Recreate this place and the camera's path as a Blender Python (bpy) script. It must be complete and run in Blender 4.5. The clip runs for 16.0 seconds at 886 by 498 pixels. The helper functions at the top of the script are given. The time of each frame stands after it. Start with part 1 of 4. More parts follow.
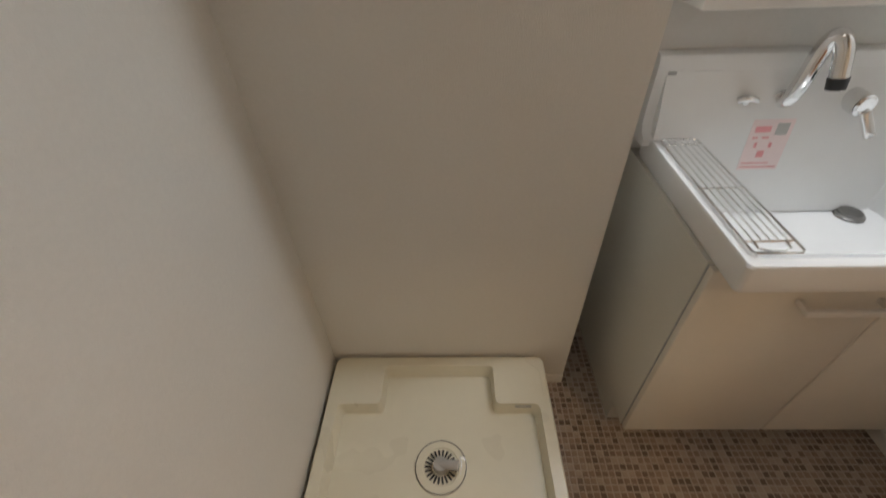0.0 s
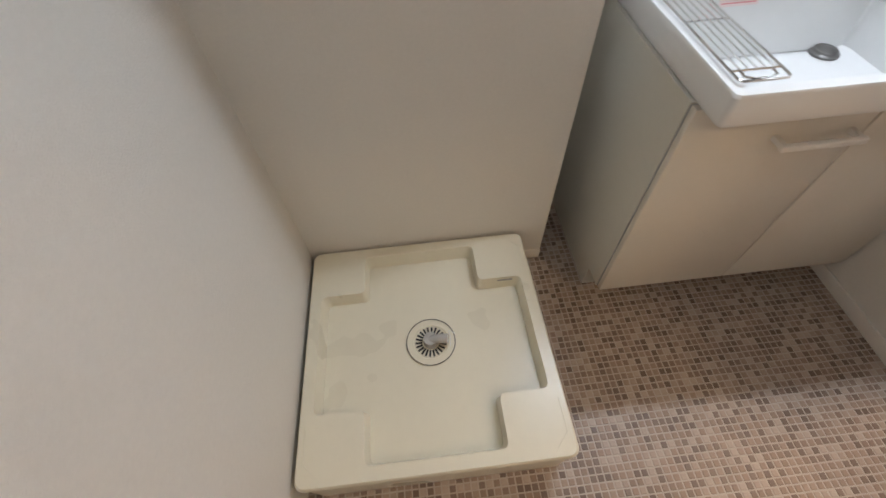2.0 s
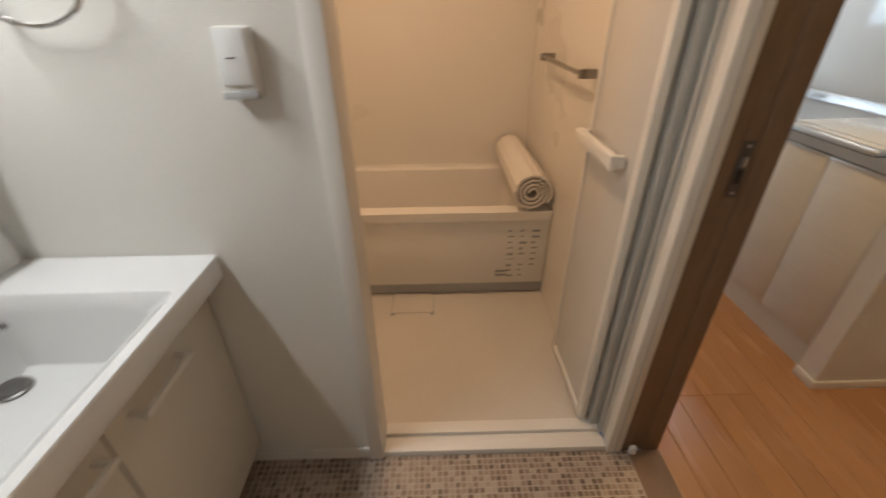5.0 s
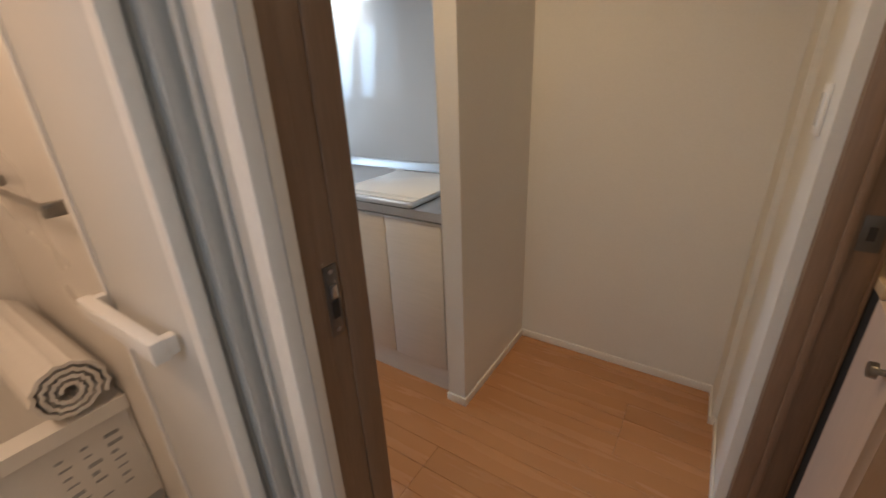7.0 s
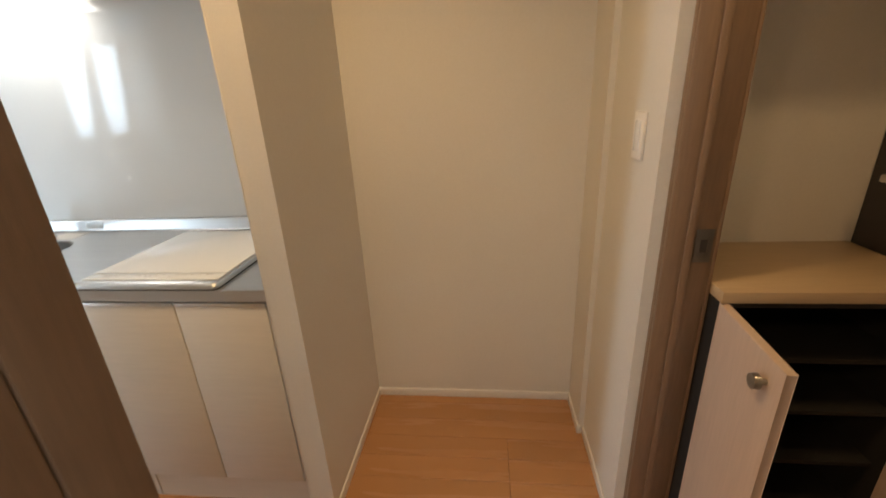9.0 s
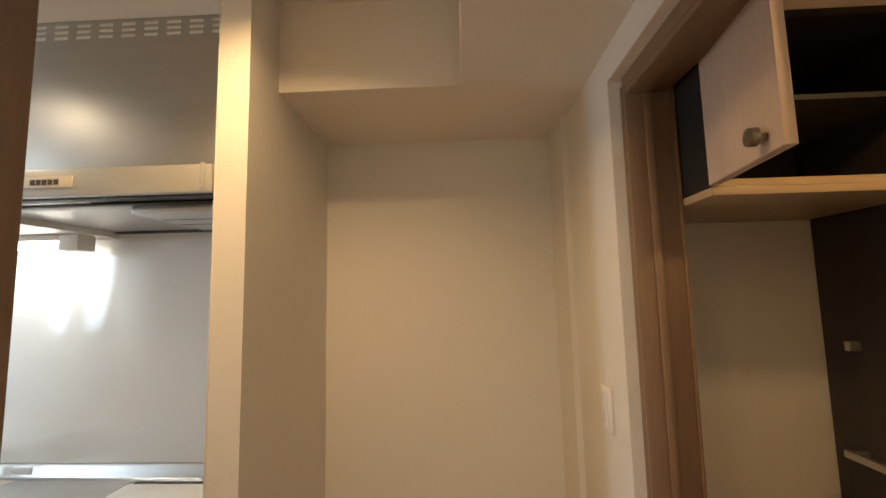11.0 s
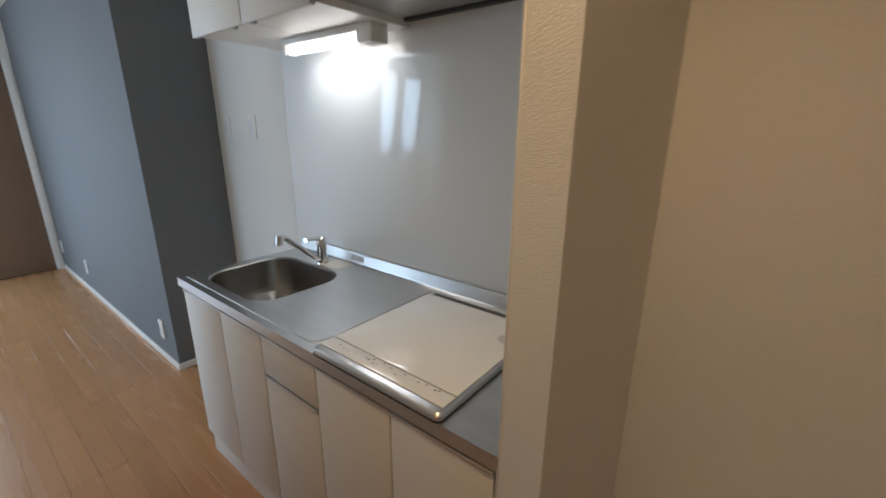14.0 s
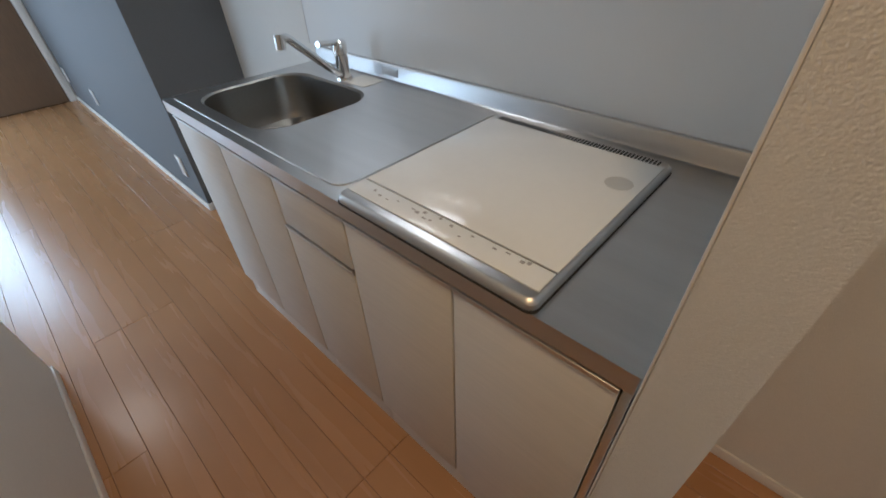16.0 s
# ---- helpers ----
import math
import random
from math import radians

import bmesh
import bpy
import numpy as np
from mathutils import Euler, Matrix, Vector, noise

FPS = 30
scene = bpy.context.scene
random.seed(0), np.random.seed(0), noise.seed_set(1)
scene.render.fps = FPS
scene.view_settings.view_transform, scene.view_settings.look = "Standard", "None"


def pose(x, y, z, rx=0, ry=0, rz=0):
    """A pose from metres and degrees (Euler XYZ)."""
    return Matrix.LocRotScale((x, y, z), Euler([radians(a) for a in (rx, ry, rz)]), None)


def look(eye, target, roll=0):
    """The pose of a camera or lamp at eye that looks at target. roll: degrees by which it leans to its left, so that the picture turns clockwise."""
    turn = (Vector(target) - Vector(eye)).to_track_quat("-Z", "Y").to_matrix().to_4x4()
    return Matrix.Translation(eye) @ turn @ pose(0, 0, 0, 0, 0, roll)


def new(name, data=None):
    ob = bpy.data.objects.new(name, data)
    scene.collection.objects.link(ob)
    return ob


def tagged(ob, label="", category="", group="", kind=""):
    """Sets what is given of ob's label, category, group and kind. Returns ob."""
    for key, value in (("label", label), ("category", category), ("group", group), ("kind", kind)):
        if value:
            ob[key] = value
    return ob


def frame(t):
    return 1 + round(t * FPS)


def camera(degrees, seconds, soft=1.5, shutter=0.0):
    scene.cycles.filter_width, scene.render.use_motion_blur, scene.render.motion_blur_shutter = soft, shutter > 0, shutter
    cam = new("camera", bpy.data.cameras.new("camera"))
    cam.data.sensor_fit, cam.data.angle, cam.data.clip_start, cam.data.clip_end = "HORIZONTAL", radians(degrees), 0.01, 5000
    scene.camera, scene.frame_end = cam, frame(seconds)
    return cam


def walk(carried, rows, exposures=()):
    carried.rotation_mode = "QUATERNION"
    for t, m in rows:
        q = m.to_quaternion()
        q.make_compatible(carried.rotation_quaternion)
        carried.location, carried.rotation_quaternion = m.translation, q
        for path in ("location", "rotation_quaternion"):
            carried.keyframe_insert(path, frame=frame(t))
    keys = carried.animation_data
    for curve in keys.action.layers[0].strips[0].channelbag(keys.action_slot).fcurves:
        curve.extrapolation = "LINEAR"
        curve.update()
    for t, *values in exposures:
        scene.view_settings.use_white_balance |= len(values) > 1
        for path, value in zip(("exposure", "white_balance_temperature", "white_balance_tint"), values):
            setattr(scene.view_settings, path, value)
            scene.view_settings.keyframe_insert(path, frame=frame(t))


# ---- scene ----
cam = camera(94.5, 16.0, soft=1.5, shutter=0.4)

PATH = [
    (0, (0.489, -0.756, 1.276), (0.424, 0.741, -0.048), -2.4),
    (0.5, (0.486, -0.776, 1.227), (0.412, 0.545, -0.272), -3.0),
    (1, (0.468, -0.787, 1.191), (0.417, 0.411, -0.409), -3.0),
    (1.5, (0.47, -0.784, 1.189), (0.438, 0.36, -0.451), -3.9),
    (2, (0.466, -0.782, 1.196), (0.529, 0.38, -0.431), -3.8),
    (2.5, (0.503, -0.763, 1.214), (0.761, 0.461, -0.347), -3.2),
    (3, (0.578, -0.742, 1.218), (1.147, 0.489, -0.252), -2.4),
    (3.5, (0.681, -0.735, 1.227), (1.652, 0.388, -0.112), -2.0),
    (4, (0.803, -0.747, 1.274), (2.116, 0.117, 0.036), -1.9),
    (4.5, (0.847, -0.749, 1.279), (2.438, -0.299, 0.154), -1.0),
    (5, (0.892, -0.788, 1.297), (2.613, -0.821, 0.278), -0.6),
    (5.2, (0.925, -0.819, 1.304), (2.654, -1.054, 0.326), -0.5),
    (7.3, (1.264, -1.12, 1.323), (2.157, -2.729, 0.538), -2.8),
    (7.5, (1.267, -1.164, 1.33), (2.079, -2.808, 0.532), -3.0),
    (8, (1.306, -1.25, 1.32), (1.878, -2.985, 0.505), -2.8),
    (8.5, (1.394, -1.287, 1.322), (1.759, -3.078, 0.51), -3.0),
    (9, (1.437, -1.29, 1.329), (1.65, -3.152, 0.63), -2.9),
    (9.5, (1.425, -1.276, 1.392), (1.553, -3.228, 0.976), -2.4),
    (10, (1.418, -1.261, 1.506), (1.508, -3.256, 1.401), -1.7),
    (10.2, (1.418, -1.260, 1.528), (1.489, -3.257, 1.552), -1.4),
    (12.3, (1.459, -1.335, 1.520), (1.832, -3.277, 1.776), 0.2),
    (12.5, (1.463, -1.376, 1.499), (1.973, -3.302, 1.676), 0.4),
    (13, (1.505, -1.503, 1.482), (2.324, -3.323, 1.363), 1.1),
    (13.5, (1.599, -1.597, 1.445), (2.656, -3.258, 1.096), 0.8),
    (14, (1.747, -1.703, 1.437), (2.937, -3.208, 0.871), 0.5),
    (14.5, (1.849, -1.823, 1.406), (3.094, -3.194, 0.651), -0.0),
    (15, (1.931, -1.874, 1.394), (3.154, -3.147, 0.454), -0.8),
    (15.5, (1.994, -1.895, 1.326), (3.141, -3.079, 0.196), -1.5),
    (16, (2.018, -1.909, 1.269), (3.099, -3.027, 0.012), -2.2),
]
walk(cam, [(t, look(eye, target, roll)) for t, eye, target, roll in PATH],
     [(0, 0.07, 6500, 10), (0.5, 0.27, 6250, 10), (1.5, 0.56, 5950, 10), (2.5, 0.5, 5950, 10), (4, 0.18, 6400, 10), (5.2, 0.0, 6800, 10), (7.3, 0.05, 5900, 10), (8.0, 0.25, 6400, 10),
      (8.5, 0.3, 6750, 10), (10.2, 0.27, 7200, 10), (12.3, 0.12, 6950, 10), (13, -0.25, 6700, 10), (14, -0.42, 6300, 10), (15, -0.40, 6200, 10), (16, -0.35, 6050, 10)])

# ---- light ----
world = bpy.data.worlds.new("world")
scene.world = world
world.use_nodes = True
_sky = world.node_tree.nodes.new("ShaderNodeTexSky")
_sky.sky_type = "NISHITA"
_sky.sun_disc = False
_sky.sun_elevation, _sky.sun_rotation = radians(40), radians(120)
world.node_tree.links.new(_sky.outputs[0], world.node_tree.nodes["Background"].inputs[0])
world.node_tree.nodes["Background"].inputs[1].default_value = 0.12

Z1, Z2, ZL = 2.40, 2.40, 2.123
WARM, SOFT_WARM, WHITE, SKY = (1.0, 0.66, 0.33), (1.0, 0.84, 0.64), (1.0, 0.95, 0.88), (0.56, 0.77, 1.0)


def area(name, eye, target, sx, sy, watts, colour):
    d = bpy.data.lights.new(name, "AREA")
    d.shape, d.size, d.size_y, d.energy, d.color = "RECTANGLE", sx, sy, watts, colour
    ob = new(name, d)
    ob.matrix_world = look(eye, target)
    return ob


def spot(name, place, radius, degrees, watts, colour, blend=0.25):
    """A recessed downlight: a wide cone pointing straight down."""
    d = bpy.data.lights.new(name, "SPOT")
    d.shadow_soft_size, d.energy, d.color, d.spot_size, d.spot_blend = radius, watts, colour, radians(degrees), blend
    ob = new(name, d)
    ob.location = place
    return ob


area("vanity_light", (1.36, 0.060, 1.800), (1.36, -0.10, 1.0), 0.55, 0.05, 7.4, (0.90, 0.95, 1.0))
# soft overhead fill added to lift the washroom; no such lamp is known
area("washroom_fill", (0.75, -0.95, 2.38), (0.75, -0.95, 0), 0.3, 0.3, 1.5, (1.0, 0.93, 0.84))
area("bath_light", (2.35, -0.6, 2.16), (2.35, -0.6, 0), 0.25, 0.25, 11.0, (1.0, 0.66, 0.41))
spot("hall_light", (1.89, -1.90, Z2 - 0.012), 0.03, 142, 41.0, WARM, 0.75)
spot("kitchen_light", (3.33, -1.85, Z2 - 0.012), 0.03, 160, 6.5, SOFT_WARM)
area("living_light", (5.6, -1.34, 2.36), (5.6, -1.34, 0), 0.45, 0.45, 6.5, WHITE)
spot("entrance_light", (0.62, -1.80, 2.105), 0.03, 150, 7.0, WARM)
area("worktop_light", (3.13, -2.736, 1.709), (3.13, -2.76, 0), 0.42, 0.07, 1.2, (0.94, 0.97, 1.0))
area("sky_balcony", (5.5, 2.24, 1.15), (5.5, 0, 0.9), 1.7, 1.9, 95.0, SKY)
area("sky_terrace", (7.33, -1.12, 1.0), (5.0, -1.2, 0.8), 0.52, 1.9, 42.0, SKY)
area("sky_window_a", (7.33, 1.43, 1.65), (5, 1.2, 1.2), 0.30, 1.3, 15.0, SKY)
area("sky_window_b", (7.33, 2.02, 1.65), (5, 1.7, 1.2), 0.36, 1.3, 18.0, SKY)


# ---- materials ----
def material(name, colour, rough=0.5, metal=0.0, grain=(60, 0.04), stain=(3, 0.04), bump=(400, 0.0), stretch=(1, 1, 1), coat=0.0, island=0.0, spread=0.0):
    """A surface with two scales of colour change and fine relief. island / spread: change from piece to piece."""
    m = bpy.data.materials.new(name)
    m.use_nodes = True
    nt = m.node_tree
    b = nt.nodes["Principled BSDF"]
    b.inputs["Roughness"].default_value, b.inputs["Metallic"].default_value = rough, metal
    b.inputs["Coat Weight"].default_value = coat
    b.inputs["Coat Roughness"].default_value = 0.15
    tc = nt.nodes.new("ShaderNodeTexCoord")
    mp = nt.nodes.new("ShaderNodeMapping")
    mp.inputs["Scale"].default_value = stretch
    nt.links.new(tc.outputs["Object"], mp.inputs["Vector"])

    def noise_of(scale, detail):
        n = nt.nodes.new("ShaderNodeTexNoise")
        n.inputs["Scale"].default_value, n.inputs["Detail"].default_value = scale, detail
        nt.links.new(mp.outputs[0], n.inputs["Vector"])
        return n

    def maths(op, a, b_):
        n = nt.nodes.new("ShaderNodeMath")
        n.operation = op
        for i, v in enumerate((a, b_)):
            if isinstance(v, (int, float)):
                n.inputs[i].default_value = v
            else:
                nt.links.new(v, n.inputs[i])
        return n.outputs[0]

    g, s = noise_of(grain[0], 6), noise_of(stain[0], 3)
    val = maths("ADD", maths("MULTIPLY", maths("SUBTRACT", g.outputs["Fac"], 0.5), grain[1] * 4), maths("MULTIPLY", maths("SUBTRACT", s.outputs["Fac"], 0.5), stain[1] * 4))
    if island:
        ge = nt.nodes.new("ShaderNodeNewGeometry")
        val = maths("ADD", val, maths("MULTIPLY", maths("SUBTRACT", ge.outputs["Random Per Island"], 0.5), island))
    if spread:
        oi = nt.nodes.new("ShaderNodeObjectInfo")
        val = maths("ADD", val, maths("MULTIPLY", maths("SUBTRACT", oi.outputs["Random"], 0.5), spread))
    val = maths("ADD", val, 1.0)
    hsv = nt.nodes.new("ShaderNodeHueSaturation")
    hsv.inputs["Color"].default_value = (*colour, 1)
    nt.links.new(val, hsv.inputs["Value"])
    nt.links.new(hsv.outputs[0], b.inputs["Base Color"])
    r = maths("ADD", maths("MULTIPLY", maths("SUBTRACT", s.outputs["Fac"], 0.5), min(0.05, rough * 0.4)), rough)
    nt.links.new(r, b.inputs["Roughness"])
    if bump[1]:
        bn = noise_of(bump[0], 4)
        bu = nt.nodes.new("ShaderNodeBump")
        bu.inputs["Strength"].default_value, bu.inputs["Distance"].default_value = bump[1], 0.002
        nt.links.new(bn.outputs["Fac"], bu.inputs["Height"])
        nt.links.new(bu.outputs[0], b.inputs["Normal"])
    return m


def mixed(name, colours, rough, spread_from="island", bump=(500, 0.2)):
    """A surface whose pieces each take one of several colours."""
    m = material(name, colours[0], rough, 0, (90, 0.05), (4, 0.04), bump)
    nt = m.node_tree
    ramp = nt.nodes.new("ShaderNodeValToRGB")
    ramp.color_ramp.interpolation = "CONSTANT"
    while len(ramp.color_ramp.elements) < len(colours):
        ramp.color_ramp.elements.new(0.5)
    for i, c in enumerate(colours):
        ramp.color_ramp.elements[i].position = i / len(colours)
        ramp.color_ramp.elements[i].color = (*c, 1)
    if spread_from == "island":
        src = nt.nodes.new("ShaderNodeNewGeometry").outputs["Random Per Island"]
    else:
        src = nt.nodes.new("ShaderNodeObjectInfo").outputs["Random"]
    nt.links.new(src, ramp.inputs[0])
    hsv = next(n for n in nt.nodes if n.type == "HUE_SAT")
    nt.links.new(ramp.outputs[0], hsv.inputs["Color"])
    return m


def glowing(name, colour, strength):
    m = bpy.data.materials.new(name)
    m.use_nodes = True
    b = m.node_tree.nodes["Principled BSDF"]
    b.inputs["Base Color"].default_value = (0.9, 0.9, 0.9, 1)
    b.inputs["Emission Color"].default_value = (*colour, 1)
    b.inputs["Emission Strength"].default_value = strength
    return m


def glass(name):
    m = bpy.data.materials.new(name)
    m.use_nodes = True
    b = m.node_tree.nodes["Principled BSDF"]
    b.inputs["Transmission Weight"].default_value, b.inputs["Roughness"].default_value = 1.0, 0.02
    return m


PAPER = material("wallpaper", (0.74, 0.715, 0.665), 0.75, 0, (120, 0.02), (1.5, 0.015), (400, 0.8), (0.9, 0.9, 1.2))
ACCENT = material("grey_wallpaper", (0.145, 0.15, 0.155), 0.75, 0, (120, 0.03), (2, 0.03), (330, 0.5))
CEIL = material("ceiling_paper", (0.76, 0.72, 0.66), 0.8, 0, (100, 0.02), (1.5, 0.015), (300, 0.4))
WHITE_TRIM = material("white_trim", (0.78, 0.75, 0.70), 0.4, 0, (60, 0.015), (4, 0.02))
WOOD = material("door_wood", (0.215, 0.138, 0.086), 0.45, 0, (26, 0.10), (3, 0.06), (200, 0.15), (6, 6, 0.5))
PALE_WOOD = material("cabinet_wood", (0.58, 0.46, 0.38), 0.4, 0, (26, 0.05), (3, 0.04), (200, 0.08), (6, 6, 0.5))
SHELF_WOOD = material("shelf_wood", (0.46, 0.34, 0.21), 0.35, 0, (26, 0.07), (3, 0.05), (200, 0.08), (0.5, 6, 6))
KITCHEN_FRONT = material("kitchen_front", (0.70, 0.655, 0.585), 0.42, 0, (22, 0.035), (2, 0.02), (150, 0.05), (0.5, 5, 7))
STEEL = material("brushed_steel", (0.62, 0.62, 0.62), 0.30, 1.0, (120, 0.03), (3, 0.05), (600, 0.06), (0.3, 8, 8))
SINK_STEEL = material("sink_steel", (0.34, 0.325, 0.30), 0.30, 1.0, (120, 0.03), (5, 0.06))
HOOD_STEEL = material("hood_steel", (0.50, 0.49, 0.47), 0.40, 1.0, (150, 0.03), (3, 0.04), (600, 0.05), (0.3, 8, 8))
SILVER = material("silver_paint", (0.55, 0.55, 0.54), 0.38, 0.6, (100, 0.02), (3, 0.03))
CHROME = material("chrome", (0.80, 0.80, 0.80), 0.07, 1.0, (50, 0.01), (4, 0.02))
ALU = material("aluminium", (0.72, 0.72, 0.71), 0.32, 1.0, (100, 0.02), (4, 0.03))
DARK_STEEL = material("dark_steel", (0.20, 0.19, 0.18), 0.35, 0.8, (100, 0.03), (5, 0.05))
GREY_ALU = material("grey_aluminium", (0.58, 0.57, 0.54), 0.4, 0.3, (100, 0.02), (4, 0.03))
PANEL = material("glossy_wall_panel", (0.74, 0.745, 0.735), 0.045, 0, (200, 0.006), (2, 0.01))
CERAMIC = material("white_resin", (0.80, 0.80, 0.79), 0.16, 0, (40, 0.008), (3, 0.01))
VAN_FRONT = material("vanity_front", (0.72, 0.68, 0.60), 0.35, 0, (60, 0.01), (3, 0.015))
VAN_SIDE = material("vanity_side", (0.66, 0.64, 0.57), 0.4, 0, (60, 0.012), (3, 0.015))
PAN_RESIN = material("ivory_resin", (0.74, 0.70, 0.56), 0.28, 0, (50, 0.012), (4, 0.02), (500, 0.05))
DARK_GAP = material("dark_gap", (0.04, 0.035, 0.03), 0.8)
BLACK = material("black_plastic", (0.02, 0.02, 0.02), 0.5)
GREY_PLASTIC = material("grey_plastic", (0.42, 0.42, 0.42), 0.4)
CLEAR_GREY = material("dull_grey_plastic", (0.45, 0.44, 0.42), 0.25)
BATH_WALL = material("bath_panel", (0.76, 0.72, 0.66), 0.28, 0, (80, 0.01), (2, 0.015))
BATH_FLOOR = material("bath_floor", (0.62, 0.58, 0.52), 0.4, 0, (120, 0.03), (3, 0.03), (250, 0.3))
TUB = material("tub_resin", (0.78, 0.75, 0.70), 0.18, 0, (60, 0.01), (3, 0.012))
ROLL = material("roll_cover", (0.76, 0.72, 0.66), 0.45, 0, (60, 0.02), (4, 0.03))
FROST = material("frosted_panel", (0.66, 0.64, 0.60), 0.3, 0, (200, 0.02), (3, 0.02), (500, 0.3))
VINYL_BASE = material("mosaic_joint", (0.46, 0.40, 0.34), 0.5, 0, (120, 0.05), (4, 0.04))
TILE_COLOURS = ((0.29, 0.21, 0.16), (0.15, 0.105, 0.08), (0.37, 0.29, 0.23), (0.23, 0.165, 0.125), (0.19, 0.135, 0.105), (0.32, 0.24, 0.185), (0.26, 0.19, 0.145), (0.42, 0.34, 0.28))
TILE = mixed("mosaic_tile", TILE_COLOURS, 0.33, "island")
TILE_PIECE = mixed("mosaic_tile_piece", TILE_COLOURS, 0.33, "object")
PLANK = material("floor_plank", (0.45, 0.228, 0.100), 0.27, 0, (14, 0.012), (2, 0.03), (250, 0.03), (0.6, 7, 7), 0.15, 0, 0.10)
FLOOR_GAP = material("plank_joint", (0.16, 0.08, 0.04), 0.6)
HOB_WHITE = material("hob_glass", (0.80, 0.83, 0.84), 0.10, 0, (60, 0.01), (2, 0.015))
PRINT = material("grey_print", (0.35, 0.35, 0.35), 0.5)
PINK = material("pink_label", (0.80, 0.67, 0.66), 0.5, 0, (40, 0.02), (6, 0.03))
RED = material("red_print", (0.72, 0.30, 0.31), 0.5)
INK = material("black_print", (0.05, 0.05, 0.05), 0.5)
LABEL = material("paper_label", (0.75, 0.73, 0.68), 0.5)
DARK_DOOR = material("entrance_door_paint", (0.03, 0.026, 0.026), 0.4, 0, (60, 0.05), (3, 0.05))
CAB_INSIDE = material("near_black_cabinet_inside", (0.012, 0.011, 0.010), 0.7)
MIRROR = material("mirror", (0.86, 0.88, 0.88), 0.02, 1.0, (5, 0.0), (2, 0.0))
GLASS = glass("window_glass")
TUBE = glowing("lamp_tube", (1, 0.97, 0.92), 9)
LAMP_COVER = glowing("lamp_cover", (1, 0.9, 0.75), 3)


# ---- building helpers ----
def box(bm, x0, y0, z0, x1, y1, z1, bevel=0.0, seg=2):
    r = bmesh.ops.create_cube(bm, size=1.0)
    vs = r["verts"]
    for v in vs:
        v.co = Vector(((x0 + x1) / 2 + v.co.x * (x1 - x0), (y0 + y1) / 2 + v.co.y * (y1 - y0), (z0 + z1) / 2 + v.co.z * (z1 - z0)))
    if bevel:
        es = list({e for v in vs for e in v.link_edges})
        bmesh.ops.bevel(bm, geom=es, offset=bevel, segments=seg, profile=0.5, affect="EDGES")
    return bm


def boxes(*rows, bevel=0.0):
    bm = bmesh.new()
    for r in rows:
        box(bm, *r, bevel=bevel)
    return bm


def rod(bm, a, b, radius, radius2=None, seg=16, caps=True):
    a, b = Vector(a), Vector(b)
    r = bmesh.ops.create_cone(bm, cap_ends=caps, segments=seg, radius1=radius, radius2=radius if radius2 is None else radius2, depth=(b - a).length)
    m = Matrix.Translation((a + b) / 2) @ (b - a).to_track_quat("Z", "Y").to_matrix().to_4x4()
    bmesh.ops.transform(bm, matrix=m, verts=r["verts"])
    return bm


def tube(bm, points, radius, seg=10, smooth=0):
    """A round bar along a line of places; smooth: rounds of corner cutting."""
    pts = [Vector(p) for p in points]
    for _ in range(smooth):
        out = [pts[0]]
        for p, q in zip(pts, pts[1:]):
            out += [p.lerp(q, 0.25), p.lerp(q, 0.75)]
        pts = out + [pts[-1]]
    rings, side = [], None
    for i, p in enumerate(pts):
        d = (pts[min(i + 1, len(pts) - 1)] - pts[max(i - 1, 0)]).normalized()
        side = (side - d * side.dot(d)).normalized() if side else d.orthogonal().normalized()
        up = d.cross(side)
        rings.append([bm.verts.new(p + (side * math.cos(2 * math.pi * k / seg) + up * math.sin(2 * math.pi * k / seg)) * radius) for k in range(seg)])
    for r0, r1 in zip(rings, rings[1:]):
        for k in range(seg):
            bm.faces.new((r0[k], r0[(k + 1) % seg], r1[(k + 1) % seg], r1[k]))
    bm.faces.new(rings[0][::-1])
    bm.faces.new(rings[-1])
    return bm


def rounded(x0, y0, x1, y1, r, n=5):
    """Corners of a rounded rectangle, counter-clockwise."""
    out = []
    for cx, cy, a in ((x1 - r, y1 - r, 0), (x0 + r, y1 - r, 90), (x0 + r, y0 + r, 180), (x1 - r, y0 + r, 270)):
        for k in range(n + 1):
            t = radians(a + 90 * k / n)
            out.append((cx + r * math.cos(t), cy + r * math.sin(t)))
    return out


def loft(bm, loops, close_last=True, close_first=False):
    """Joins loops [(list of xy, z)] of equal length into a skin."""
    rings = [[bm.verts.new((x, y, z)) for x, y in pts] for pts, z in loops]
    n = len(rings[0])
    for r0, r1 in zip(rings, rings[1:]):
        for k in range(n):
            bm.faces.new((r0[k], r0[(k + 1) % n], r1[(k + 1) % n], r1[k]))
    if close_last:
        bm.faces.new(rings[-1])
    if close_first:
        bm.faces.new(rings[0][::-1])
    return bm


ORIGIN = {}


def thing(name, place, label, category, group=""):
    ob = new(name)
    ob.empty_display_size = 0.05
    ob.location = place
    ORIGIN[ob.name] = Vector(place)
    return tagged(ob, label, category, group)


def mesh_object(name, bm, mat, origin=(0, 0, 0), smooth=True, angle=35):
    bmesh.ops.recalc_face_normals(bm, faces=bm.faces)
    bmesh.ops.translate(bm, vec=-Vector(origin), verts=bm.verts)
    me = bpy.data.meshes.new(name)
    bm.to_mesh(me)
    bm.free()
    me.materials.append(mat)
    if smooth:
        me.polygons.foreach_set("use_smooth", [True] * len(me.polygons))
        me.set_sharp_from_angle(angle=radians(angle))
    return new(name, me)


